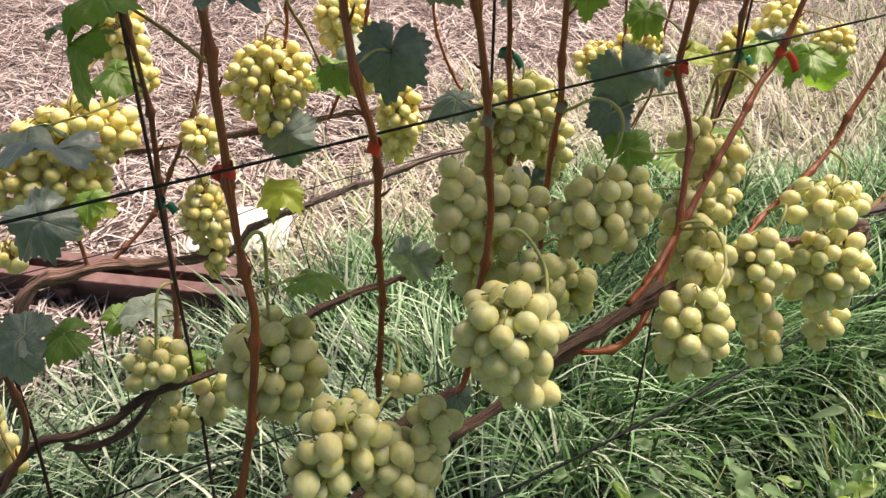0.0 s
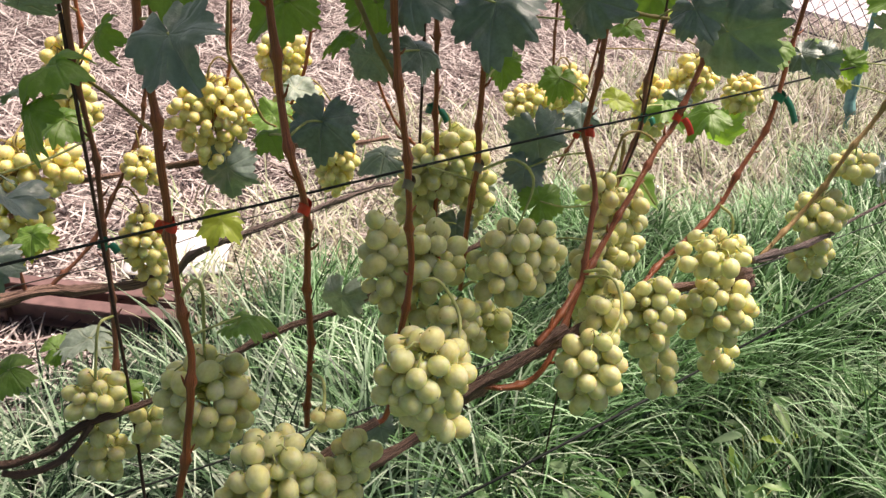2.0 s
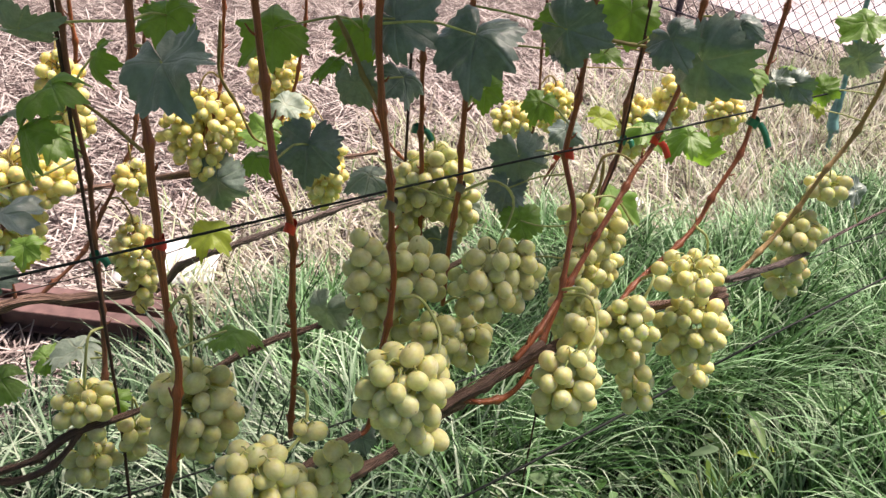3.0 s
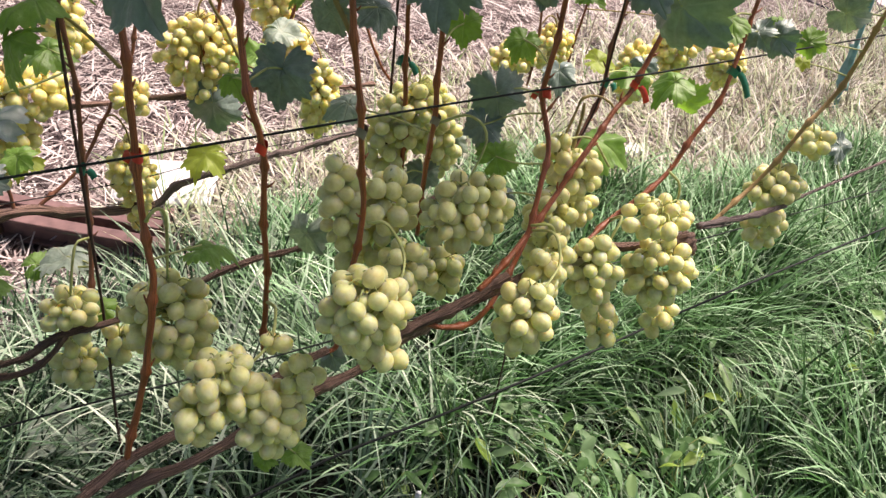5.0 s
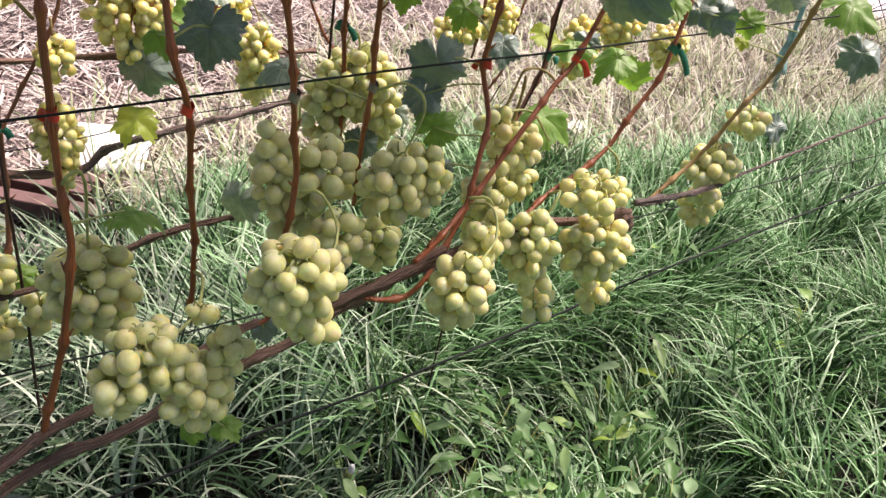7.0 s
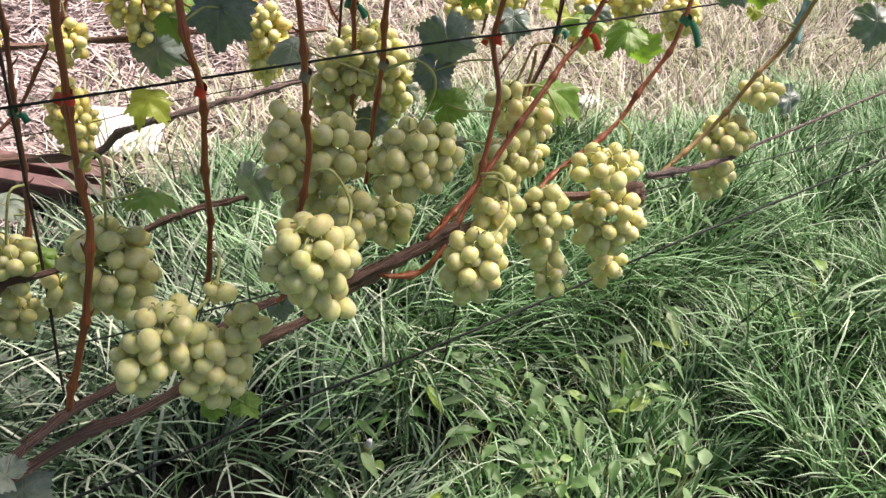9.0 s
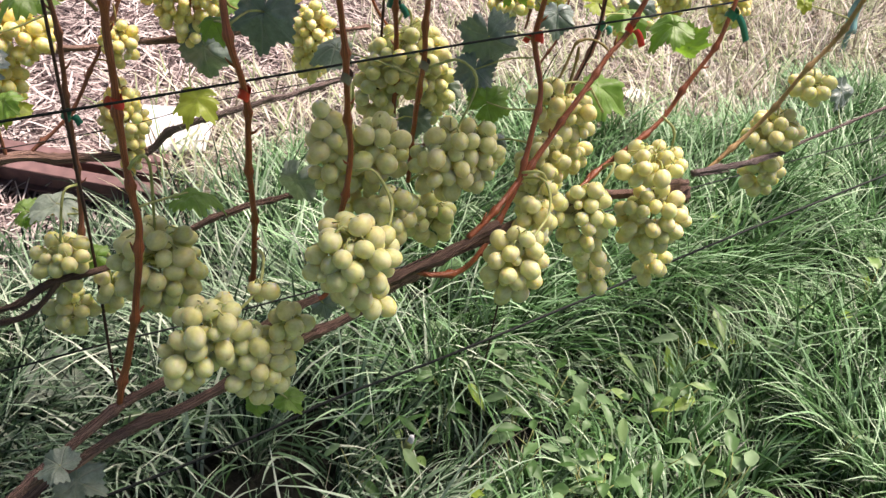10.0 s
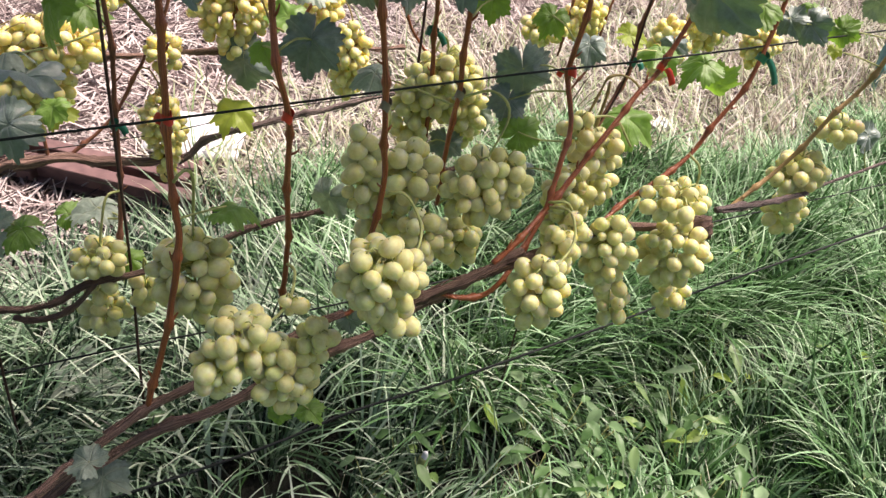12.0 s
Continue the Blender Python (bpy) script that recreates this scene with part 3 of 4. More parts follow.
cane(vine_near, [(0.307, -0.03, 0.443), (0.325, -0.03, 0.459), (0.338, -0.03, 0.57), (0.347, -0.03, 0.635), (0.342, -0.035, 0.693), (0.334, -0.04, 0.746), (0.327, -0.033, 0.838), (0.322, -0.027, 0.917), (0.323, -0.02, 1.06)], 0.0058, CANE, 0.0058, 13)
cane(vine_near, [(0.477, 0.06, 0.52), (0.47, 0.045, 0.658), (0.465, 0.03, 0.705), (0.463, 0.03, 0.797), (0.462, 0.03, 0.853), (0.462, 0.03, 1.0)], 0.0058, CANE, 0.0055, 14)
cane(vine_near, [(0.405, -0.08, 0.503), (0.425, -0.095, 0.498), (0.464, -0.098, 0.49), (0.491, -0.1, 0.514), (0.532, -0.075, 0.537), (0.575, -0.05, 0.576), (0.601, -0.023, 0.624), (0.624, 0.003, 0.658), (0.624, 0.03, 0.714), (0.625, 0.03, 0.775), (0.633, 0.035, 0.834), (0.643, 0.04, 1.0)], 0.0062, CANE, 0.0062, 15)
cane(vine_near, [(0.478, -0.09, 0.534), (0.514, -0.08, 0.55), (0.565, -0.055, 0.567), (0.623, -0.03, 0.601), (0.68, -0.01, 0.647), (0.729, 0.01, 0.685), (0.769, 0.02, 0.715), (0.804, 0.03, 0.781), (0.823, 0.04, 0.836), (0.86, 0.05, 1.0)], 0.0066, CANE, 0.006, 16)
cane(vine_near, [(0.701, 0.06, 0.54), (0.742, 0.075, 0.605), (0.772, 0.09, 0.647), (0.783, 0.09, 0.68), (0.791, 0.1, 0.728), (0.797, 0.1, 0.822), (0.793, 0.1, 1.0)], 0.0056, CANE_DULL, 0.0056, 17)
cane(vine_near, [(0.645, -0.078, 0.548), (0.696, -0.063, 0.565), (0.752, -0.057, 0.59), (0.804, -0.05, 0.617), (0.839, -0.043, 0.659), (0.874, -0.037, 0.703), (0.892, -0.03, 0.74), (0.916, -0.015, 0.813), (0.945, 0, 0.97)], 0.0058, CANE, 0.0052, 18)

# side shoots
wood(vine_near, "shoot", [(0.636, 0.035, 0.86), (0.69, 0.035, 0.85), (0.74, 0.033, 0.84), (0.79, 0.03, 0.825), (0.806, 0.03, 0.80)], 0.0024, STEM_BROWN, 0.0018, 0.1, 0.05, 6, 71)
wood(vine_near, "shoot", [(0.325, -0.03, 0.84), (0.32, 0.0, 0.87), (0.31, 0.03, 0.91)], 0.0026, STEM_BROWN, 0.002, 0.1, 0.05, 6, 72)

wood(vine_near, "shoot", [(0.668, 0.03, 0.611), (0.684, 0.04, 0.649), (0.703, 0.05, 0.675), (0.711, 0.05, 0.691), (0.735, 0.05, 0.692), (0.762, 0.05, 0.679), (0.772, 0.04, 0.664)], 0.0020, STEM_BROWN, 0.0014, 0.1, 0.04, 6, 73)
wood(vine_near, "shoot", [(0.711, 0.05, 0.592), (0.724, 0.06, 0.628), (0.733, 0.07, 0.673)], 0.0028, STEM_BROWN, 0.0022, 0.1, 0.04, 6, 74)
wood(vine_near, "petiole", [(0.124, 0.02, 0.812), (0.105, 0.07, 0.828), (0.085, 0.1, 0.842)], 0.0019, STEM_BROWN, 0.0014, 0.05, 0.0, 6, 75)
wood(vine_near, "shoot", [(0.289, 0.3, 0.84), (0.283, 0.3, 0.779), (0.302, 0.3, 0.737), (0.319, 0.3, 0.689), (0.338, 0.3, 0.674)], 0.0022, STEM_BROWN, 0.0016, 0.1, 0.05, 6, 76)

# the next vine along the row
wood(vine_right, "cordon", [(0.890, -0.062, 0.512), (0.985, -0.05, 0.492), (1.058, -0.04, 0.481), (1.15, -0.03, 0.471)], 0.0065, BARK_GREY, 0.0055, 0.14, 0.1, 12, 21)
wood(vine_right, "cordon", [(1.14, -0.03, 0.472), (1.211, -0.02, 0.473), (1.393, -0.02, 0.497), (1.9, -0.02, 0.56)], 0.003, BARK_GREY, 0.0022, 0.1, 0.0, 8, 22)
cane(vine_right, [(0.965, -0.03, 0.478), (1.039, -0.025, 0.524), (1.074, -0.03, 0.573), (1.102, -0.035, 0.626), (1.149, -0.038, 0.69), (1.163, -0.05, 0.805), (1.2, -0.05, 1.0)], 0.0062, CANE_PALE, 0.0058, 23)

# middle row
wood(vine_middle, "cordon", [(-0.25, 0.19, 0.0), (-0.2, 0.19, 0.25), (-0.096, 0.19, 0.363), (-0.046, 0.19, 0.364), (-0.008, 0.19, 0.368), (0.032, 0.19, 0.386), (0.088, 0.19, 0.389), (0.163, 0.19, 0.399), (0.219, 0.19, 0.422), (0.3, 0.19, 0.44), (0.385, 0.19, 0.444), (0.512, 0.19, 0.464), (0.608, 0.19, 0.485)], 0.0056, BARK_DARK, 0.0050, 0.12, 0.09, 20, 31)
wood(vine_middle, "spur", [(-0.06, 0.19, 0.355), (-0.042, 0.19, 0.342), (-0.008, 0.19, 0.343), (0.024, 0.19, 0.363), (0.043, 0.19, 0.385)], 0.0040, BARK_DARK, 0.0035, 0.1, 0.05, 10, 32)
cane(vine_middle, [(0.081, 0.21, 0.39), (0.094, 0.24, 0.478), (0.104, 0.24, 0.614), (0.108, 0.24, 0.703), (0.106, 0.24, 0.794), (0.109, 0.24, 1.0)], 0.0055, CANE_DULL, 0.0052, 33)
cane(vine_middle, [(-0.127, 0.17, 0.341), (-0.096, 0.17, 0.384), (-0.084, 0.17, 0.423), (-0.086, 0.17, 0.474), (-0.079, 0.17, 0.6)], 0.006, CANE_DULL, 0.0055, 34)
cane(vine_middle, [(0.53, 0.19, 0.47), (0.527, 0.2, 0.524), (0.524, 0.2, 0.607), (0.518, 0.2, 0.715), (0.511, 0.2, 0.82), (0.506, 0.2, 1.0)], 0.0058, CANE, 0.0055, 35)

# back row
wood(vine_back, "trunk", [(-0.16, 0.72, -0.03), (-0.143, 0.72, 0.122), (-0.103, 0.72, 0.205), (-0.066, 0.72, 0.25), (-0.02, 0.72, 0.257), (0.044, 0.72, 0.26), (0.135, 0.72, 0.236), (0.214, 0.72, 0.223), (0.267, 0.72, 0.22)], 0.018, BARK, 0.0095, 0.16, 0.12, 20, 41)
wood(vine_back, "cordon", [(0.255, 0.72, 0.215), (0.28, 0.72, 0.228), (0.315, 0.72, 0.255), (0.395, 0.72, 0.275), (0.489, 0.72, 0.287), (0.562, 0.72, 0.293), (0.65, 0.72, 0.309), (0.756, 0.72, 0.313), (0.9, 0.72, 0.31)], 0.0095, BARK_GREY, 0.0055, 0.12, 0.1, 20, 42)
wood(vine_back, "cordon", [(-0.3, 0.78, 0.44), (-0.061, 0.78, 0.443), (0.048, 0.78, 0.438), (0.165, 0.78, 0.426), (0.304, 0.78, 0.423), (0.41, 0.78, 0.417), (0.524, 0.78, 0.417), (0.671, 0.78, 0.399), (0.776, 0.78, 0.391)], 0.0075, BARK, 0.0055, 0.14, 0.1, 20, 43)
cane(vine_back, [(0.062, 0.72, 0.262), (0.109, 0.725, 0.295), (0.152, 0.73, 0.337), (0.193, 0.735, 0.401), (0.258, 0.74, 0.52), (0.277, 0.745, 0.584), (0.3, 0.75, 0.689), (0.33, 0.75, 0.85)], 0.0062, CANE_DULL, 0.0055, 44)
cane(vine_back, [(0.36, 0.77, 0.42), (0.386, 0.75, 0.503), (0.424, 0.75, 0.589), (0.437, 0.75, 0.682), (0.45, 0.75, 0.85)], 0.006, CANE, 0.005, 45)
cane(vine_back, [(0.50, 0.77, 0.42), (0.567, 0.75, 0.567), (0.59, 0.75, 0.665), (0.61, 0.75, 0.85)], 0.006, CANE, 0.005, 46)
cane(vine_back, [(0.874, 0.78, 0.332), (0.801, 0.8, 0.423), (0.754, 0.8, 0.537), (0.742, 0.8, 0.626), (0.74, 0.8, 0.8)], 0.0055, CANE, 0.005, 47)
cane(vine_back, [(1.11, 0.66, 0.40), (1.115, 0.66, 0.436), (1.117, 0.66, 0.52), (1.109, 0.66, 0.634), (1.1, 0.66, 0.8)], 0.005, CANE_DULL, 0.005, 48)
cane(vine_back, [(1.17, 0.66, 0.30), (1.214, 0.66, 0.367), (1.222, 0.66, 0.455), (1.242, 0.66, 0.596), (1.26, 0.66, 0.8)], 0.005, CANE_DULL, 0.005, 49)
cane(vine_back, [(0.022, 0.72, 0.262), (0.023, 0.72, 0.345), (0.029, 0.72, 0.42), (0.03, 0.72, 0.5)], 0.0065, CANE_DULL, 0.006, 50)
cane(vine_back, [(0.11, 0.74, 0.43), (0.121, 0.72, 0.534), (0.141, 0.72, 0.567), (0.167, 0.72, 0.609), (0.184, 0.72, 0.676), (0.19, 0.72, 0.8)], 0.0062, CANE, 0.0055, 51)

# ---- grapes ----
def berry_mesh(name, seed):
    rng = np.random.default_rng(seed)
    bm = bmesh.new()
    bmesh.ops.create_uvsphere(bm, u_segments=20, v_segments=14, radius=1)
    k = rng.uniform(-0.05, 0.05, 3)
    for v in bm.verts:
        z = v.co.z
        v.co.x *= 1 + k[0] * z
        v.co.y *= 1 + k[1] * z
        v.co.z = 1.16 * z - (0.04 if z > 0.98 else 0)
    for f in bm.faces:
        f.smooth = True
    me = bpy.data.meshes.new(name)
    bm.to_mesh(me)
    bm.free()
    return me


GREEN_BERRIES = [berry_mesh("berry", s) for s in range(4)]
YELLOW_BERRIES = [berry_mesh("berry", s) for s in range(4)]
for me in GREEN_BERRIES:
    me.materials.append(BERRY_GREEN)
for me in YELLOW_BERRIES:
    me.materials.append(BERRY_YELLOW)


def grape_cluster(label, lobes, hang=None, ripe=False, size=0.0112, seed=0, group="grapes of the near row", loose=1.0):
    """lobes: (x, y, z, half width, half height) of the cluster's swellings; hang: the way of its stem from the cane."""
    rng = np.random.default_rng(seed + 100)
    lobes = [np.array(l, float) for l in lobes]
    if hang is None:
        crown = lobes[0][:3] + (0, 0, lobes[0][4])
        near = min(WOOD, key=lambda w: np.linalg.norm((w - crown) * (1, 1, 0.8 if w[2] > crown[2] else 2.0)))
        hang = [near, (near + crown) / 2 + (0, 0, 0.02), crown]
    top = np.array(hang[0]) if hang else lobes[0][:3] + (0, 0, lobes[0][4] + 0.02)
    thing = empty("grape_cluster", top, label, "grapes", group)
    cand = []
    for l in lobes:
        rad = np.maximum(np.array([l[3], min(l[3], 0.055) * 0.85, l[4]]) - 1.05 * size, 0.004)
        n = 900
        d = rng.normal(size=(n, 3))
        d /= np.linalg.norm(d, axis=1)[:, None]
        u = rng.uniform(0.25, 1.0, n) ** 0.4
        taper = 1 - 0.30 * np.clip(-d[:, 2], 0, 1)
        p = l[:3] + d * rad * u[:, None] * np.stack([taper, taper, np.ones(n)], 1)
        p += rng.normal(size=(n, 3)) * size * 0.2
        cand += [(uu, pp, dd) for uu, pp, dd in zip(u, p, d)]
    crown_z = max(l[2] + l[4] for l in lobes)
    timber = np.array([w for w in WOOD if np.linalg.norm(w - lobes[0][:3]) < 0.3] or [(9.0, 9.0, 9.0)])
    inside = lambda p, l: (((p - l[:3]) / (np.array([l[3], l[3] * 0.85, l[4]]) - 0.7 * size)) ** 2).sum()
    scored = []
    for uu, pp, dd in cand:
        depth = min(inside(pp, l) for l in lobes)
        scored.append((-depth + rng.uniform(0, 0.12), pp, dd))
    scored.sort(key=lambda s: s[0])
    kept, radii = [], []
    for _, pp, dd in scored:
        r = size * (rng.uniform(0.80, 1.02) if rng.random() > 0.07 else rng.uniform(0.5, 0.7))
        if kept and (np.linalg.norm(np.array(kept) - pp, axis=1) < loose * 0.86 * (np.array(radii) + r)).any():
            continue
        if crown_z - pp[2] < 0.032 and rng.random() < 0.35:
            continue
        if np.linalg.norm(timber - pp, axis=1).min() < 0.3 * r + 0.004:
            continue
        kept.append(pp)
        radii.append(r)
        axis = Vector(dd * (1, 1, 0.7) + (0, 0, -0.35) + rng.normal(size=3) * 0.35).normalized()
        ob = finish("berry", (YELLOW_BERRIES if ripe else GREEN_BERRIES)[int(rng.integers(4))], None, thing)
        ob.location = pp - top
        ob.rotation_mode = "QUATERNION"
        ob.rotation_quaternion = axis.to_track_quat("Z", "Y")
        ob.scale = (r, r, r)
        if len(kept) >= 170:
            break
    centre = np.mean([l[:3] for l in lobes], 0)
    low = min(lobes, key=lambda l: l[2])
    way = [np.array(h) - top for h in hang] if hang else [np.zeros(3)]
    way += [lobes[0][:3] - top + (0, 0, 0.3 * lobes[0][4]), centre - top, low[:3] - top - (0, 0, 0.5 * low[4])]
    skin = STEM_BROWN if ripe else STEM
    stem = finish("stem", tube("stem", way, 0.0019, 6, 0.006, 0.08, 0, 0, 0.0012, seed), skin, thing, "thin green stem")
    # side branches of the stem, showing where the top of the cluster is open
    order = sorted(range(len(kept)), key=lambda i: -kept[i][2] + rng.uniform(0, 0.05))
    for n, i in enumerate(order[:34]):
        k = kept[i] - top
        home = min(lobes, key=lambda l: np.linalg.norm((l[:3] - kept[i]) / l[4]))
        root = np.array([home[0], home[1], min(kept[i][2] + 0.004, home[2] + 0.85 * home[4])]) - top
        out = k - root
        mid = root + out * 0.55 + (0, 0, 0.010 + 0.10 * np.linalg.norm(out))
        finish("pedicel", tube("pedicel", [root, mid, k + (0, 0, 0.6 * radii[i])], 0.0013 if n % 3 == 0 else 0.0009, 5, 0.010, 0, 0, 0, 0.0009, int(i)), skin, stem)
    return thing


# ---- trellis ----
def wire(label, points, radius, material=WIRE, name="trellis_wire", category="wire"):
    return tagged(finish(name, tube(name, points, radius, 6, 0.03), material), label, category, "trellis wires" if name == "trellis_wire" else "support strings")


wire("taut dark wire along the near row of canes", [(-1.2, 0.024, 0.705), (0.0, 0.007, 0.727), (0.5, -0.004, 0.742), (0.9, -0.018, 0.752), (2.6, -0.05, 0.80)], 0.0014)
wire("low slack dark wire under the near grapes", [(-0.9, 0.0, 0.15), (0.1, 0.0, 0.176), (0.345, 0.0, 0.205), (0.536, 0.0, 0.212), (0.83, 0.0, 0.235), (1.2, 0.0, 0.27), (2.6, 0.0, 0.36)], 0.0021)
wire("low dark wire under the middle row", [(-1.0, 0.2, 0.262), (0.0, 0.2, 0.247), (0.4, 0.2, 0.233), (2.4, 0.2, 0.20)], 0.0015)
wire("thin wire along the back row", [(-0.9, 0.7, 0.305), (0.1, 0.7, 0.293), (0.45, 0.7, 0.322), (0.9, 0.7, 0.33)], 0.0011)
wire("dark upright stake string of the middle row", [(0.081, 0.2, 0.0), (0.083, 0.2, 0.18), (0.091, 0.2, 0.381), (0.096, 0.22, 0.578), (0.101, 0.24, 0.795), (0.104, 0.24, 1.0)], 0.0021, STRING, "support_string", "string")
wire("thin dark upright string behind the middle canes", [(0.51, 0.24, -0.02), (0.516, 0.24, 0.35), (0.52, 0.24, 0.689), (0.52, 0.24, 1.0)], 0.0020, STRING, "support_string", "string")
wire("thin dark string hanging below the tailed grape cluster", [(0.664, 0.05, 0.1), (0.669, 0.05, 0.293), (0.691, 0.06, 0.546), (0.757, 0.07, 0.66), (0.765, 0.07, 0.9)], 0.0017, STRING, "support_string", "string")
wire("short dark string beside the cordon of the middle row", [(-0.096, 0.18, 0.1), (-0.088, 0.18, 0.309), (-0.082, 0.18, 0.393), (-0.077, 0.18, 0.6)], 0.0020, STRING, "support_string", "string")


def plant_tie(label, at, turn, material, tail=0.02, radius=0.0056):
    """A plastic band wound round a cane, with a flat loose end."""
    thing = empty("plant_tie", at, label, "tie", "plant ties")
    ring = []
    for k in range(4):
        z = (k - 1.5) * 0.0035
        ring.append([(radius * math.cos(w) * (1.05 if k % 2 else 0.95), radius * math.sin(w), z + 0.002 * math.sin(w * 2)) for w in np.linspace(0, 2 * math.pi, 14)])
    verts = [p for row in ring for p in row]
    faces = [(k * 14 + i, k * 14 + i + 1, (k + 1) * 14 + i + 1, (k + 1) * 14 + i) for k in range(3) for i in range(13)]
    band = finish("band", mesh("band", verts, faces), material, thing)
    band.rotation_euler = (0.15, 0.2, radians(turn))
    if tail:
        w = 0.0045
        pts = [(0.006 + tail * u * 0.55, -0.006 - 0.004 * u, -tail * u * 0.85 + 0.004 * math.sin(3 * u)) for u in np.linspace(0, 1, 6)]
        verts = [q for x, y, z in pts for q in ((x - w * 0.8, y, z - w * 0.5), (x + w * 0.8, y, z + w * 0.5), (x - w * 0.8, y + 0.001, z - w * 0.5), (x + w * 0.8, y + 0.001, z + w * 0.5))]
        faces = [f for i in range(5) for o, n in ((4 * i, 4 * i + 4),) for f in ((o, o + 1, n + 1, n), (o + 2, n + 2, n + 3, o + 3), (o, n, n + 2, o + 2), (o + 1, o + 3, n + 3, n + 1))]
        end = finish("loose_end", mesh("loose_end", verts, faces), material, thing)
        end.rotation_euler = (0, 0, radians(turn))


plant_tie("faded red plastic tie round a cane", (0.128, 0.02, 0.722), 150, RED_TIE, 0.016)
plant_tie("red plastic tie round a cane", (0.234, -0.03, 0.738), 0, RED_TIE, 0)
plant_tie("red plastic tie round a cane on the wire", (0.624, 0.026, 0.720), 160, RED_TIE, 0.014)
plant_tie("red plastic tie with a loose end", (0.768, 0.02, 0.717), -30, RED_TIE, 0.024)
plant_tie("green plastic tie at the upright string", (0.098, 0.23, 0.60), 0, GREEN_TIE, 0.012)
plant_tie("green plastic tie knotted round a cane", (0.519, 0.21, 0.700), 0, GREEN_TIE, 0.02, 0.009)
plant_tie("green plastic tie behind the near wire", (0.779, 0.085, 0.69), 0, GREEN_TIE, 0.01)
plant_tie("grey clip holding a cane to the wire", (0.335, -0.04, 0.744), 0, CLIP, 0)
plant_tie("grey clip holding a cane to the wire", (0.465, 0.028, 0.706), 0, CLIP, 0)
plant_tie("long green plastic tie hanging from a cane", (0.895, -0.03, 0.742), -20, GREEN_TIE, 0.04, 0.008)

# ---- near grapes ----
grape_cluster("large pale green grape cluster with two shoulders", [(0.136, -0.1, 0.481, 0.033, 0.044), (0.212, -0.1, 0.443, 0.043, 0.062), (0.247, -0.1, 0.487, 0.025, 0.032), (0.163, -0.092, 0.524, 0.038, 0.022), (0.222, -0.085, 0.536, 0.017, 0.015), (0.176, -0.095, 0.487, 0.032, 0.034)], [(0.246, 0.002, 0.520), (0.238, -0.05, 0.548), (0.21, -0.09, 0.535)], seed=1, size=0.0114)
grape_cluster("pale green grape cluster behind a cane", [(0.144, 0.03, 0.503, 0.055, 0.068)], [(0.125, 0.0, 0.66), (0.135, 0.0, 0.672), (0.146, 0.01, 0.655), (0.146, 0.03, 0.57)], seed=2, size=0.0114)
grape_cluster("small green grape cluster", [(0.107, 0.2, 0.342, 0.024, 0.045)], seed=3)
grape_cluster("small slender green grape cluster", [(0.057, 0.2, 0.417, 0.040, 0.030), (0.053, 0.2, 0.371, 0.024, 0.028), (0.051, 0.2, 0.320, 0.036, 0.038)], [(0.095, 0.24, 0.495), (0.075, 0.22, 0.50), (0.06, 0.2, 0.455)], seed=4, size=0.0114, loose=1.06)
grape_cluster("large pale green grape cluster", [(0.347, 0.03, 0.616, 0.027, 0.066), (0.409, 0.03, 0.596, 0.050, 0.050), (0.375, 0.03, 0.544, 0.037, 0.036)], [(0.342, -0.033, 0.71), (0.36, 0.0, 0.715), (0.37, 0.02, 0.67)], seed=5, size=0.0123)
grape_cluster("full pale green grape cluster on a curved stem", [(0.312, -0.12, 0.577, 0.053, 0.057), (0.332, -0.12, 0.512, 0.034, 0.022)], [(0.349, -0.04, 0.63), (0.362, -0.06, 0.638), (0.372, -0.085, 0.61), (0.345, -0.12, 0.60)], seed=6, size=0.0114)
grape_cluster("broad pale green grape cluster", [(0.480, -0.02, 0.600, 0.046, 0.056), (0.515, -0.025, 0.600, 0.040, 0.052)], [(0.47, 0.03, 0.70), (0.50, 0.01, 0.715), (0.515, -0.01, 0.69)], seed=7, size=0.0113)
grape_cluster("green grape cluster in the shade behind", [(0.499, 0.03, 0.470, 0.038, 0.044), (0.405, -0.03, 0.548, 0.030, 0.048)], seed=8)
grape_cluster("green grape cluster behind two canes", [(0.663, 0.03, 0.625, 0.028, 0.036), (0.707, 0.03, 0.582, 0.043, 0.043), (0.721, 0.03, 0.523, 0.039, 0.032)], [(0.75, 0.01, 0.60), (0.72, 0.03, 0.64)], seed=9)
grape_cluster("pale green grape cluster on a hooked stem", [(0.649, 0.0, 0.543, 0.041, 0.047), (0.653, 0.0, 0.484, 0.041, 0.052)], [(0.575, -0.05, 0.58), (0.590, -0.068, 0.588), (0.612, -0.06, 0.560), (0.635, -0.03, 0.545)], seed=10, size=0.0122)
grape_cluster("pale grape cluster with a pinkish bloom", [(0.505, -0.15, 0.527, 0.043, 0.056), (0.559, -0.11, 0.548, 0.026, 0.042), (0.600, -0.085, 0.540, 0.026, 0.044)], [(0.575, -0.055, 0.576), (0.57, -0.10, 0.600), (0.56, -0.13, 0.58), (0.52, -0.155, 0.57)], seed=11, loose=1.03)
grape_cluster("slender tailed green grape cluster", [(0.653, -0.1, 0.516, 0.041, 0.064), (0.699, -0.1, 0.402, 0.028, 0.034), (0.68, -0.1, 0.45, 0.024, 0.03)], [(0.70, -0.062, 0.567), (0.69, -0.09, 0.59), (0.67, -0.1, 0.57)], seed=12, loose=1.04)
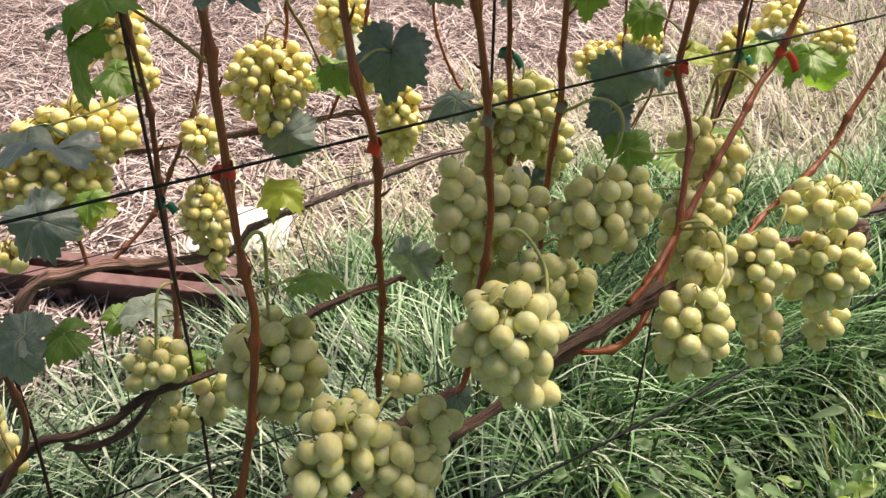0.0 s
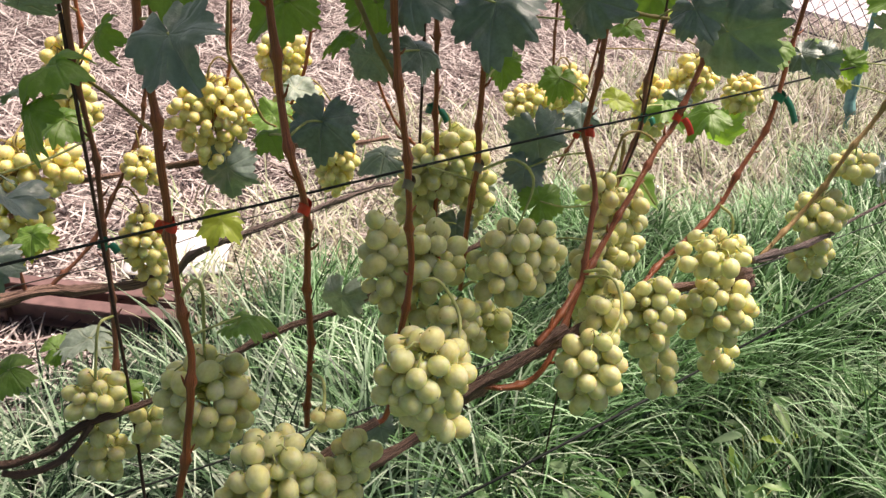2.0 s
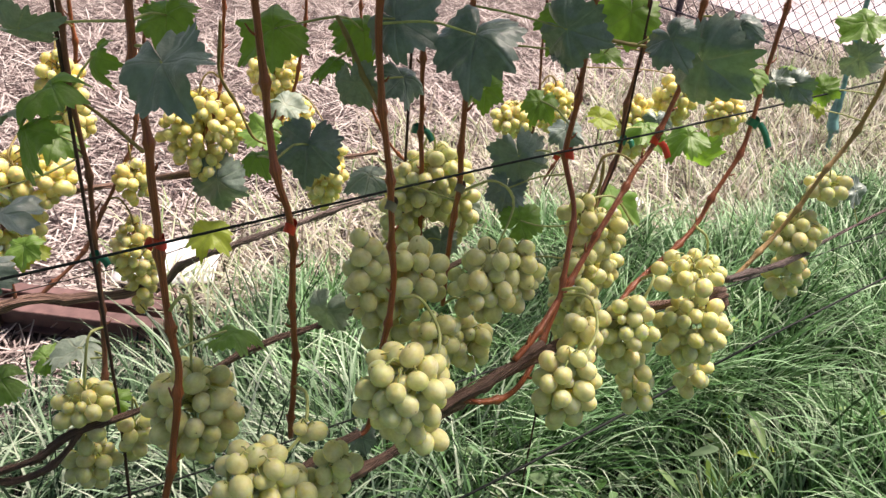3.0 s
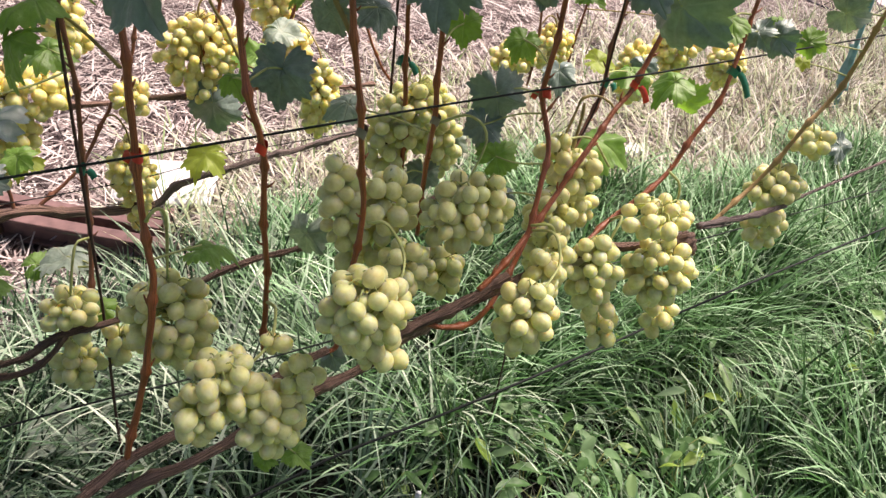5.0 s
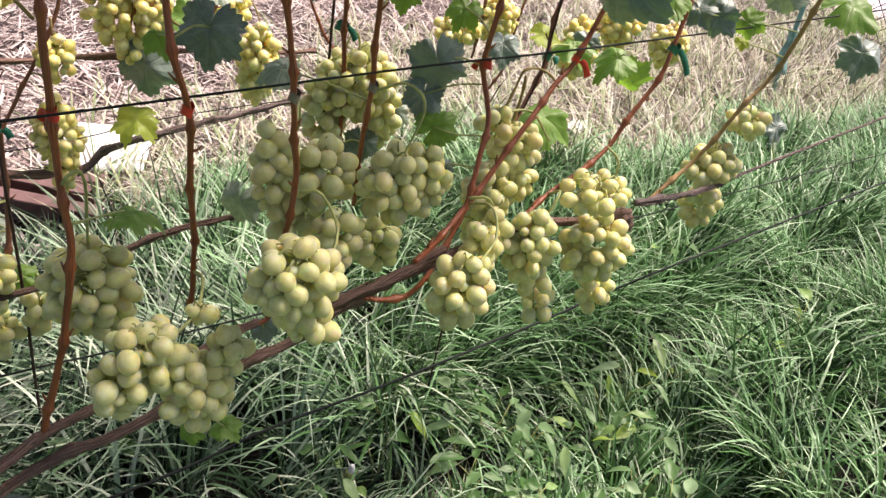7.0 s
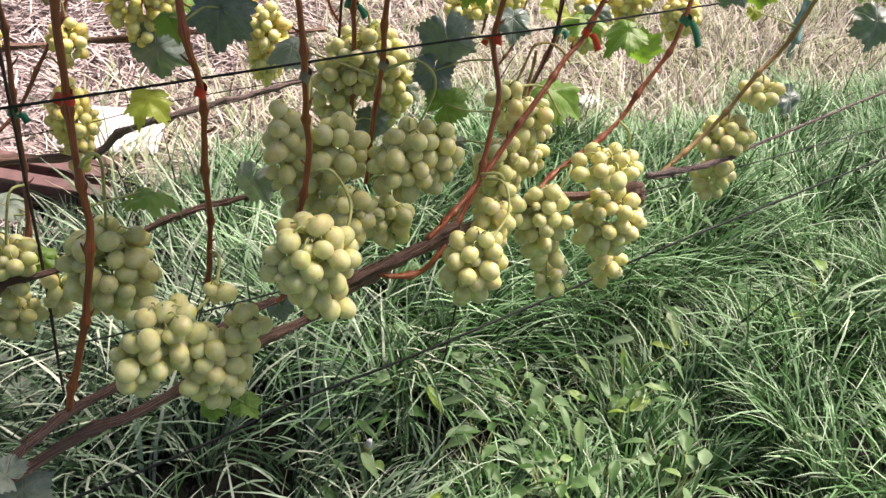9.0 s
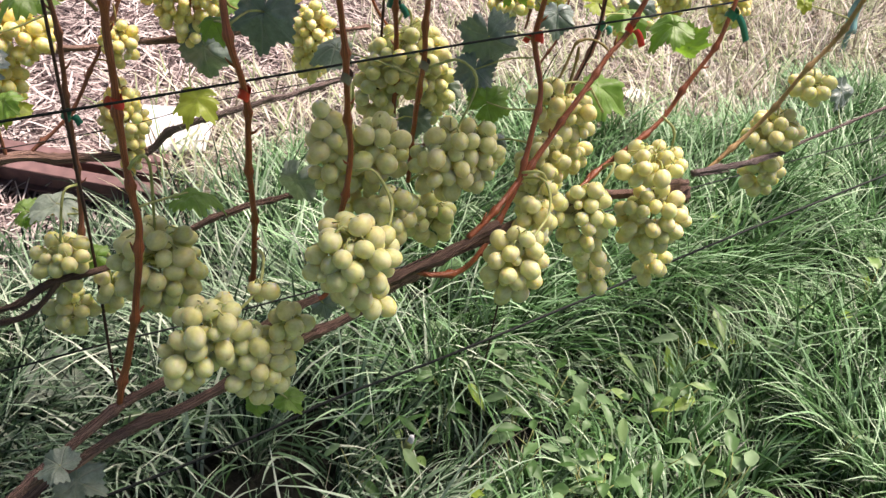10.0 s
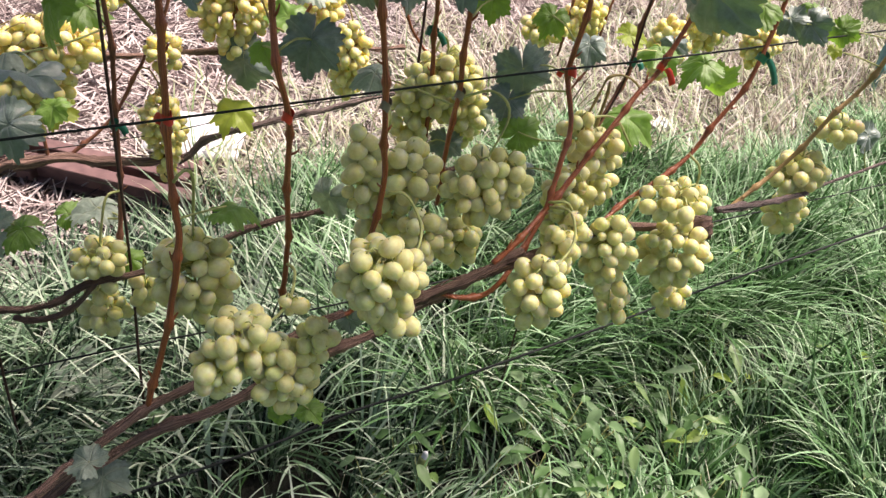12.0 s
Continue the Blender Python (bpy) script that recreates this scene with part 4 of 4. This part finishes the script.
grape_cluster("wide green grape cluster below the knot", [(0.785, -0.098, 0.480, 0.060, 0.062), (0.751, -0.098, 0.580, 0.055, 0.024), (0.816, -0.098, 0.390, 0.030, 0.040)], [(0.80, -0.05, 0.617), (0.81, -0.07, 0.60), (0.80, -0.08, 0.55)], seed=13, loose=1.05)
grape_cluster("yellow-green grape cluster under the ochre cane", [(1.143, 0.0, 0.494, 0.059, 0.042), (1.165, 0.0, 0.405, 0.041, 0.050)], [(1.09, -0.03, 0.60), (1.13, 0.0, 0.56)], seed=14, size=0.0125)
grape_cluster("small green grape cluster high on the ochre cane", [(1.197, 0.0, 0.570, 0.041, 0.028)], [(1.11, -0.035, 0.635), (1.17, -0.01, 0.61)], seed=15, size=0.0125)
grape_cluster("green grape cluster in the middle row", [(0.554, 0.22, 0.609, 0.070, 0.063), (0.51, 0.22, 0.564, 0.039, 0.078), (0.605, 0.22, 0.556, 0.032, 0.063)], seed=16, size=0.0112, group="grapes of the middle row")

# ---- back grapes ----
def back(lobes, seed, hang=None, label="ripe yellow grape cluster in the back row", size=0.0112):
    grape_cluster(label, lobes, hang, True, size, seed, "grapes of the back row")


back([(0.051, 0.5, 0.581, 0.086, 0.053), (0.012, 0.5, 0.52, 0.071, 0.064), (-0.037, 0.5, 0.529, 0.038, 0.054), (0.007, 0.5, 0.47, 0.03, 0.035)], 31, label="very wide ripe yellow grape cluster")
back([(0.386, 0.74, 0.517, 0.088, 0.088), (0.394, 0.74, 0.446, 0.047, 0.035)], 32)
back([(0.55, 0.8, 0.589, 0.056, 0.068), (0.582, 0.8, 0.491, 0.054, 0.056)], 33)
back([(0.588, 0.65, 0.439, 0.047, 0.092)], 34)
back([(0.247, 0.72, 0.453, 0.037, 0.048)], 35, label="small yellow grape cluster")
back([(0.234, 0.72, 0.296, 0.048, 0.088), (0.23, 0.72, 0.225, 0.03, 0.051)], 36)
back([(1.162, 0.66, 0.483, 0.061, 0.063), (1.057, 0.66, 0.472, 0.064, 0.043)], 37)
back([(1.387, 0.5, 0.528, 0.07, 0.072), (1.277, 0.5, 0.477, 0.055, 0.077)], 38, size=0.012)
back([(1.577, 0.5, 0.46, 0.056, 0.061)], 39, label="small yellow grape cluster", size=0.012)
back([(0.143, 0.6, 0.663, 0.037, 0.077)], 40)
back([(0.172, 0.7, 0.586, 0.027, 0.046)], 41, label="small yellow grape cluster")
back([(-0.071, 0.55, 0.408, 0.027, 0.027)], 42, label="small yellow grape cluster")
back([(-0.131, 0.3, 0.302, 0.02, 0.066)], 43, label="small yellow-green grape cluster")

# ---- leaves ----
leaf("d", 0.137, -0.030, 0.895, -34, 34, 155, 0.074)
leaf("g", 0.064, 0.100, 0.849, -13, -3, 63, 0.068)
leaf("g", 0.110, 0.110, 0.865, -59, 38, 118, 0.040)
leaf("g", 0.041, 0.100, 0.807, -49, 10, 85, 0.060)
leaf("g", 0.169, 0.080, 0.903, -39, 4, 147, 0.053)
leaf("p", 0.057, 0.050, 0.914, -173, 50, 58, 0.049)
leaf("p", 0.041, 0.120, 0.823, -13, 9, 61, 0.037)
leaf("g", 0.268, 0.100, 0.880, -23, -27, 98, 0.069)
leaf("g", 0.349, 0.050, 0.882, -36, 0, 161, 0.059)
leaf("g", 0.316, 0.060, 0.859, -8, 6, 59, 0.041)
leaf("d", 0.386, -0.080, 0.907, -41, 6, 127, 0.077)
leaf("d", 0.345, -0.030, 0.917, -16, 51, -168, 0.065)
leaf("p", 0.317, 0.000, 0.849, -88, 21, 124, 0.047)
leaf("d", 0.362, -0.010, 0.854, -39, -6, -179, 0.044)
leaf("d", 0.532, -0.050, 0.897, -81, 77, 128, 0.068)
leaf("d", 0.543, -0.030, 0.868, -39, 4, 147, 0.033)
leaf("d", 0.704, -0.030, 0.864, -42, 37, 144, 0.060)
leaf("d", 0.753, -0.050, 0.835, -91, 54, 105, 0.102)
leaf("d", 0.806, -0.040, 0.874, -38, 12, 141, 0.053)
leaf("g", 0.864, -0.030, 0.810, -32, -4, 175, 0.057)
leaf("d", 0.924, -0.030, 0.790, -42, 37, 144, 0.043)
leaf("d", 0.975, -0.030, 0.777, -54, 51, 144, 0.049)
leaf("g", 1.065, -0.020, 0.761, -38, 69, 172, 0.042)
leaf("y", 1.075, -0.010, 0.725, -44, 4, 147, 0.022)
leaf("p", 1.080, -0.050, 0.812, -144, 75, 76, 0.055)
leaf("g", 1.080, -0.030, 0.855, -25, -10, 86, 0.069)
leaf("g", 1.026, 0.020, 0.779, -44, 4, 147, 0.027)
leaf("g", 0.956, 0.120, 0.651, -24, -10, 87, 0.067)
leaf("g", 1.023, 0.120, 0.610, -144, 75, 76, 0.060)
leaf("d", 0.910, 0.140, 0.675, -47, 18, 133, 0.041)
leaf("d", 0.265, 0.000, 0.794, -59, -5, 142, 0.061)
leaf("g", 0.226, 0.020, 0.787, -15, 13, 176, 0.032)
leaf("d", 0.575, 0.060, 0.702, -79, 14, 149, 0.070)
leaf("d", 0.559, 0.060, 0.663, -59, -5, 142, 0.050)
leaf("g", 0.503, 0.050, 0.805, -59, 4, 147, 0.042)
leaf("g", 0.767, 0.100, 0.854, -59, 4, 147, 0.078)
leaf("d", 0.390, 0.700, 0.420, -79, 4, 147, 0.105)
leaf("y", 0.350, 0.680, 0.343, -11, -17, 80, 0.089)
leaf("p", 0.358, 0.160, 0.479, -74, -7, 124, 0.060)
leaf("g", 0.190, 0.020, 0.603, 4, -17, -114, 0.056)
leaf("p", 0.057, 0.280, 0.447, 0, 9, 73, 0.074)
leaf("g", 0.570, 0.030, 0.643, 40, 32, -69, 0.053)
leaf("p", 0.380, 0.100, 0.703, -11, -17, 80, 0.049)
leaf("g", 0.036, 0.400, 0.534, -29, 4, 147, 0.046)
leaf("g", 0.604, 0.050, 0.878, -37, -15, 124, 0.061)
leaf("g", 0.696, 0.060, 0.828, -6, 19, -153, 0.040)
leaf("d", 1.304, 0.000, 0.537, -48, 36, -157, 0.052)
leaf("p", 0.499, 0.600, 0.606, 4, 19, -121, 0.071)
leaf("d", -0.003, 0.160, 0.714, 2, 12, 71, 0.094)
leaf("p", -0.007, 0.200, 0.718, -2, 14, 50, 0.064)
leaf("d", -0.026, 0.300, 0.569, -40, -29, 121, 0.079)
leaf("g", -0.029, 0.100, 0.560, -5, -12, 81, 0.050)
leaf("p", -0.063, 0.100, 0.545, -58, 0, 151, 0.049)
leaf("p", -0.059, 0.120, 0.562, 6, -17, 40, 0.052)
leaf("g", 0.036, 0.300, 0.428, 9, 16, -88, 0.045)
leaf("y", 0.042, 0.500, 0.478, -15, -24, 94, 0.059)
leaf("g", 0.084, 0.300, 0.724, -4, -7, 91, 0.065)
leaf("g", 0.401, 0.500, 0.608, 0, -28, 61, 0.069)
leaf("g", 0.092, 0.250, 0.370, 0, -28, 61, 0.041)
leaf("p", -0.009, -0.070, 0.355, 0, -13, 31, 0.042)
leaf("p", 0.009, -0.070, 0.307, 2, 12, -138, 0.055)
leaf("p", 0.674, 0.300, 0.500, -51, 6, 151, 0.057)
leaf("g", 1.040, 0.300, 0.440, -5, 21, -149, 0.102)
leaf("d", 0.588, 0.030, 0.574, -30, 11, 160, 0.030)
leaf("g", 0.872, 0.120, 0.678, -6, 11, -179, 0.063)
leaf("d", 0.332, 0.000, 0.398, -50, 14, 157, 0.034)
leaf("g", 0.265, -0.050, 0.299, -2, 12, -159, 0.038)
leaf("g", 0.223, -0.040, 0.297, -51, 6, 151, 0.031)
leaf("d", 0.971, 0.400, 0.549, -39, 4, 147, 0.066)
leaf("y", 1.213, 0.400, 0.704, 11, 17, -100, 0.083)
leaf("y", 1.173, 0.500, 0.515, 0, 18, -119, 0.071)
leaf("g", 1.063, 0.400, 0.369, 0, -2, -129, 0.101)
leaf("g", 0.529, 0.250, 0.585, -58, 0, 151, 0.045)
leaf("d", 0.563, 0.200, 0.515, -58, 0, 151, 0.050)
leaf("d", 1.368, -0.050, 0.691, -54, 1, 141, 0.074)
leaf("g", 0.629, 0.100, 0.758, -43, -11, 125, 0.045)
leaf("g", 1.319, -0.030, 0.775, 10, 13, -121, 0.096)
leaf("p", 0.000, 0.330, 0.10, -10, 12, 200, 0.075, vine_middle)
leaf("p", 0.030, 0.290, 0.09, 8, -14, 120, 0.060, vine_middle)
leaf("p", -0.030, 0.300, 0.09, -14, 8, 40, 0.060, vine_middle)


def unseen_canopy(vine, x0, x1, y0, y1, z0, z1, count, seed):
    """Unseen leaves added above a row's bare fruit zone to shade what lies below."""
    rng = np.random.default_rng(seed)
    for _ in range(count):
        style = "dgdg"[int(rng.integers(4))]
        leaf(style, rng.uniform(x0, x1), rng.uniform(y0, y1), rng.uniform(z0, z1), rng.uniform(-60, 20), rng.uniform(-30, 30), rng.uniform(0, 360), rng.uniform(0.09, 0.15), vine)


# added out of view, each box set so its shade falls where wanted
unseen_canopy(vine_near, -0.9, 0.55, -0.30, 0.14, 1.22, 1.75, 110, 61)
unseen_canopy(vine_near, 0.5, 1.02, -0.12, 0.14, 1.1, 1.6, 40, 63)
unseen_canopy(vine_right, 1.45, 2.2, -0.48, -0.02, 1.2, 1.6, 12, 66)
unseen_canopy(vine_middle, -0.9, 0.6, 0.1, 0.30, 1.05, 1.7, 70, 62)
unseen_canopy(vine_middle, 0.6, 1.0, 0.10, 0.24, 1.15, 1.7, 26, 64)

# ---- things on the ground ----
def metal_frame():
    thing = empty("metal_frame", (0.25, 0.80, 0.012), "red-brown painted steel frame lying on the straw", "frame")
    thing.rotation_euler = (0, 0, math.atan2(-0.324, 0.402) + math.pi)
    # open channels: a wide top flange over a web set back, and a narrow foot
    for x, y, w in ((-0.05, 0.0, 0.036), (0.0, -0.066, 0.034)):
        finish("top_flange", box("top_flange", x, 1.3, y - w, y, 0.060, 0.065, 0.001), PAINTED, thing)
        finish("web", box("web", x, 1.3, y - w + 0.001, y - w + 0.007, 0.005, 0.061, 0.001), PAINTED, thing)
        finish("foot", box("foot", x, 1.3, y - w, y - 0.012, 0.0, 0.005, 0.001), PAINTED, thing)
    for x in (0.35, 0.95):
        finish("crossbar", box("crossbar", x, x + 0.04, -0.125, -0.008, 0.006, 0.03), PAINTED, thing)


metal_frame()
board = finish("board", box("board", -0.16, 0.16, -0.02, 0.02, 0.0, 0.035, 0.003), PAINTED)
board.matrix_world = pose(0.20, 1.005, 0.012, 0, 0, -20)
tagged(board, "narrow red-brown board lying behind the frame", "board")


def white_sheet(label, cx, cy, sx, sy, turn, z, seed):
    rng = np.random.default_rng(seed)
    n = 9
    ph = rng.uniform(0, 6.28, 3)
    top = [((i / (n - 1) - 0.5) * sx, (j / (n - 1) - 0.5) * sy, 0.05 * min(sx, sy) * math.sin(4 * i / n + ph[0]) * math.cos(3 * j / n + ph[1])) for j in range(n) for i in range(n)]
    verts = top + [(x, y, z - 0.006) for x, y, z in top]
    m = n * n
    faces = []
    for j in range(n - 1):
        for i in range(n - 1):
            a = j * n + i
            faces += [(a, a + 1, a + n + 1, a + n), (m + a, m + a + n, m + a + n + 1, m + a + 1)]
    for k in range(n - 1):
        faces += [(k, m + k, m + k + 1, k + 1), (m - n + k, m - n + k + 1, 2 * m - n + k + 1, 2 * m - n + k), (k * n, k * n + n, m + k * n + n, m + k * n), (k * n + n - 1, m + k * n + n - 1, m + k * n + 2 * n - 1, k * n + 2 * n - 1)]
    ob = finish("plastic_sheet", mesh("plastic_sheet", verts, faces), WHITE)
    ob.matrix_world = pose(cx, cy, z, 10, 0, turn)
    tagged(ob, label, "plastic sheet")


white_sheet("flat white plastic sheet lying on the straw", 0.370, 1.080, 0.235, 0.15, -28, 0.055, 1)
white_sheet("crumpled scrap of pale plastic in dry grass", 1.70, 0.82, 0.07, 0.05, 20, 0.05, 2)


def broad_leaf(rng, at, heading, length, half_width, pitch, sag, roll, material, thing, toothed=0.0):
    """One limp leaf with a midrib groove; toothed: how deep its edge is cut."""
    n, verts = 14, []
    ct, st = math.cos(heading), math.sin(heading)
    skew = rng.uniform(-0.25, 0.25)
    for i in range(n + 1):
        u = i / n
        r, h = length * u * math.cos(pitch), length * (math.sin(pitch) * u - sag * u * u)
        half = max(0.0012, half_width * math.sin(math.pi * (0.05 + 0.95 * u) ** (1.5 if toothed else 0.85))) * (1 + 0.05 * rng.standard_normal())
        if toothed and i % 2:
            half *= 1 - toothed
        side = skew * length * u * (1 - u)
        for k, lift in ((-1.0, 0.34), (-0.5, 0.22), (0.0, 0.0), (0.5, 0.22), (1.0, 0.34)):
            off = k * half + side
            wave = 0.10 * half * math.sin(9 * u + 3 * k + skew * 20)
            verts.append((at[0] + r * ct - off * st, at[1] + r * st + off * ct, at[2] + h + lift * half + roll * k * half + wave))
    faces = [(5 * i + s, 5 * i + s + 1, 5 * i + s + 6, 5 * i + s + 5) for i in range(n) for s in range(4)]
    return finish("leaf", mesh("leaf", verts, faces), material, thing)


def weed(x, y, count, size, seed, material=WEED):
    """A small plant of stalked oval leaves."""
    rng = np.random.default_rng(seed)
    thing = empty("weed", (x, y, ground_height(x, y)), "low broad-leaved green weed among the grass", "weed", "weeds in the grass")
    for k in range(count):
        a = rng.uniform(0, 6.28)
        rise, reach = rng.uniform(0.06, 0.15), rng.uniform(0.008, 0.045)
        foot = np.array((reach * math.cos(a), reach * math.sin(a), rise))
        blade = broad_leaf(rng, foot, a + rng.normal() * 0.4, size * rng.uniform(0.8, 1.5), size * rng.uniform(0.19, 0.32), rng.uniform(-0.4, 0.5), rng.uniform(0.1, 0.5), rng.uniform(-0.5, 0.5), material, thing)
        finish("stalk", tube("stalk", [(0, 0, -0.005), foot * (0.35, 0.35, 0.6), foot], 0.0012, 5, 0.03, 0, 0, 0, 0.0008, k), STEM, blade)


def dandelion(x, y, count, length, seed, facing):
    """A rosette of long toothed leaves."""
    rng = np.random.default_rng(seed)
    thing = empty("dandelion", (x, y, ground_height(x, y)), "rosette of long pale toothed leaves in the grass", "weed", "dandelions in the grass")
    for k in range(count):
        broad_leaf(rng, (0, 0, 0.004), facing + rng.uniform(-1.3, 1.3), length * rng.uniform(0.75, 1.15), length * rng.uniform(0.10, 0.15), rng.uniform(0.75, 1.25), rng.uniform(0.2, 0.5), rng.uniform(-0.3, 0.3), WEED, thing, 0.34)


rng_weed = np.random.default_rng(9)
for k in range(24):
    weed(rng_weed.uniform(0.28, 0.98), rng_weed.uniform(-0.44, -0.06), int(rng_weed.integers(3, 7)), rng_weed.uniform(0.020, 0.036), 200 + k)
for k in range(18):
    weed(rng_weed.uniform(0.55, 1.6), rng_weed.uniform(-0.40, 0.16), int(rng_weed.integers(2, 5)), rng_weed.uniform(0.026, 0.044), 260 + k)
for k in range(20):
    weed(rng_weed.uniform(-0.15, 2.1), rng_weed.uniform(-0.1, 0.6), int(rng_weed.integers(2, 5)), rng_weed.uniform(0.028, 0.045), 320 + k)
# the larger-leaved plants of the clearing below the grapes
for k, (x, y, size) in enumerate([(1.06, -0.042, 0.030), (1.033, -0.084, 0.038), (0.966, -0.118, 0.036), (0.736, -0.056, 0.036), (0.67, -0.057, 0.036), (0.682, -0.099, 0.042), (0.796, -0.108, 0.040), (0.645, -0.202, 0.040), (0.914, -0.33, 0.036), (0.851, -0.118, 0.036), (0.461, -0.042, 0.032), (0.56, -0.099, 0.036), (0.529, -0.023, 0.034), (1.022, -0.183, 0.042), (0.377, -0.021, 0.030)]):
    weed(x, y, 3, size, 380 + k)
for k, (x, y, count, length, facing) in enumerate([(0.73, 0.03, 4, 0.14, 0.3), (0.945, 0.02, 4, 0.16, 1.6), (0.62, 0.06, 3, 0.12, 2.0), (1.02, -0.10, 4, 0.13, 0.4), (0.88, -0.26, 4, 0.13, -0.5)]):
    dandelion(x, y, count, length, 420 + k, facing)

def seed_head(x, y, z):
    """A closed dandelion head: a pale tuft held by green bracts on a hollow stalk."""
    thing = empty("dandelion", (x, y, ground_height(x, y)), "closed whitish dandelion head on a green stalk", "flower")
    h = z - ground_height(x, y)
    stalk = [(0, 0, 0), (0.004, -0.003, 0.5 * h), (0.0, 0.0, h)]
    finish("stalk", tube("stalk", stalk, 0.0022, 8, 0.01, 0.05), STEM, thing)
    finish("bracts", tube("bracts", [(0, 0, h - 0.002), (0.001, 0, h + 0.008), (0.002, 0, h + 0.018)], 0.0085, 12, 0.003, 0.10, end=0.0075), STEM, thing)
    finish("tuft", tube("tuft", [(0.002, 0, h + 0.014), (0.003, 0, h + 0.022), (0.004, 0, h + 0.029)], 0.0072, 12, 0.002, 0.16, end=0.0035), WHITE, thing, "whitish tuft")


seed_head(0.462, -0.045, 0.078)


# ---- fence and far edge ----
def chain_fence():
    thing = empty("fence", (3.8, 1.7, 0), "dark chain-link fence at the end of the plot", "fence")
    parts = []
    y0, y1, h, mesh_size = -1.5, 5.5, 1.2, 0.075
    n = int((y1 - y0 + h) / mesh_size)
    for k in range(n):
        a = y0 - h + k * mesh_size
        for s in (1, -1):
            ya, za, yb, zb = (a, 0.0, a + h, h) if s > 0 else (a, h, a + h, 0.0)
            lo, hi = max(0.0, (y0 - ya) / h), min(1.0, (y1 - ya) / h)
            if hi - lo < 0.03:
                continue
            p = lambda u: (0.003 * s, ya + u * h - 1.7, za + u * (zb - za) + 0.05)
            parts.append(tube("netting", [p(lo), p((lo + hi) / 2), p(hi)], 0.0022, 4, 0.7))
    finish("netting", joined("netting", parts), FENCE, thing, "diamond wire netting")
    finish("bottom_rail", tube("bottom_rail", [(0, y0 - 1.7, 0.05), (0, 0, 0.05), (0, y1 - 1.7, 0.05)], 0.006, 6, 0.5), FENCE, thing)
    for y in (-1.4, 0.6, 2.6, 4.6):
        finish("post", tube("post", [(0.03, y - 1.7, -0.02), (0.03, y - 1.7, 0.6), (0.03, y - 1.7, 1.3)], 0.02, 10, 0.2), FENCE, thing)


chain_fence()
road = finish("road", box("road", 4.3, 9.0, -6, 12, -0.2, 0.03, 0), PALE_ROAD)
tagged(road, "pale lilac-grey paved road beyond the fence", "road", "", "structure")


def teal_post():
    thing = empty("stake", (2.75, 0.85, 0), "turquoise plastic-wrapped stake in dry grass", "stake")
    finish("stake_pole", tube("stake_pole", [(0.0, 0.0, -0.03), (0.0, 0.03, 0.35), (0.0, 0.05, 0.75)], 0.009, 10, 0.05, 0.05), TEAL, thing)
    finish("wrap", tube("wrap", [(-0.01, 0.0, 0.10), (0.0, 0.02, 0.17), (0.01, 0.03, 0.26)], 0.017, 10, 0.02, 0.22), TEAL, thing, "crumpled turquoise wrap")


teal_post()
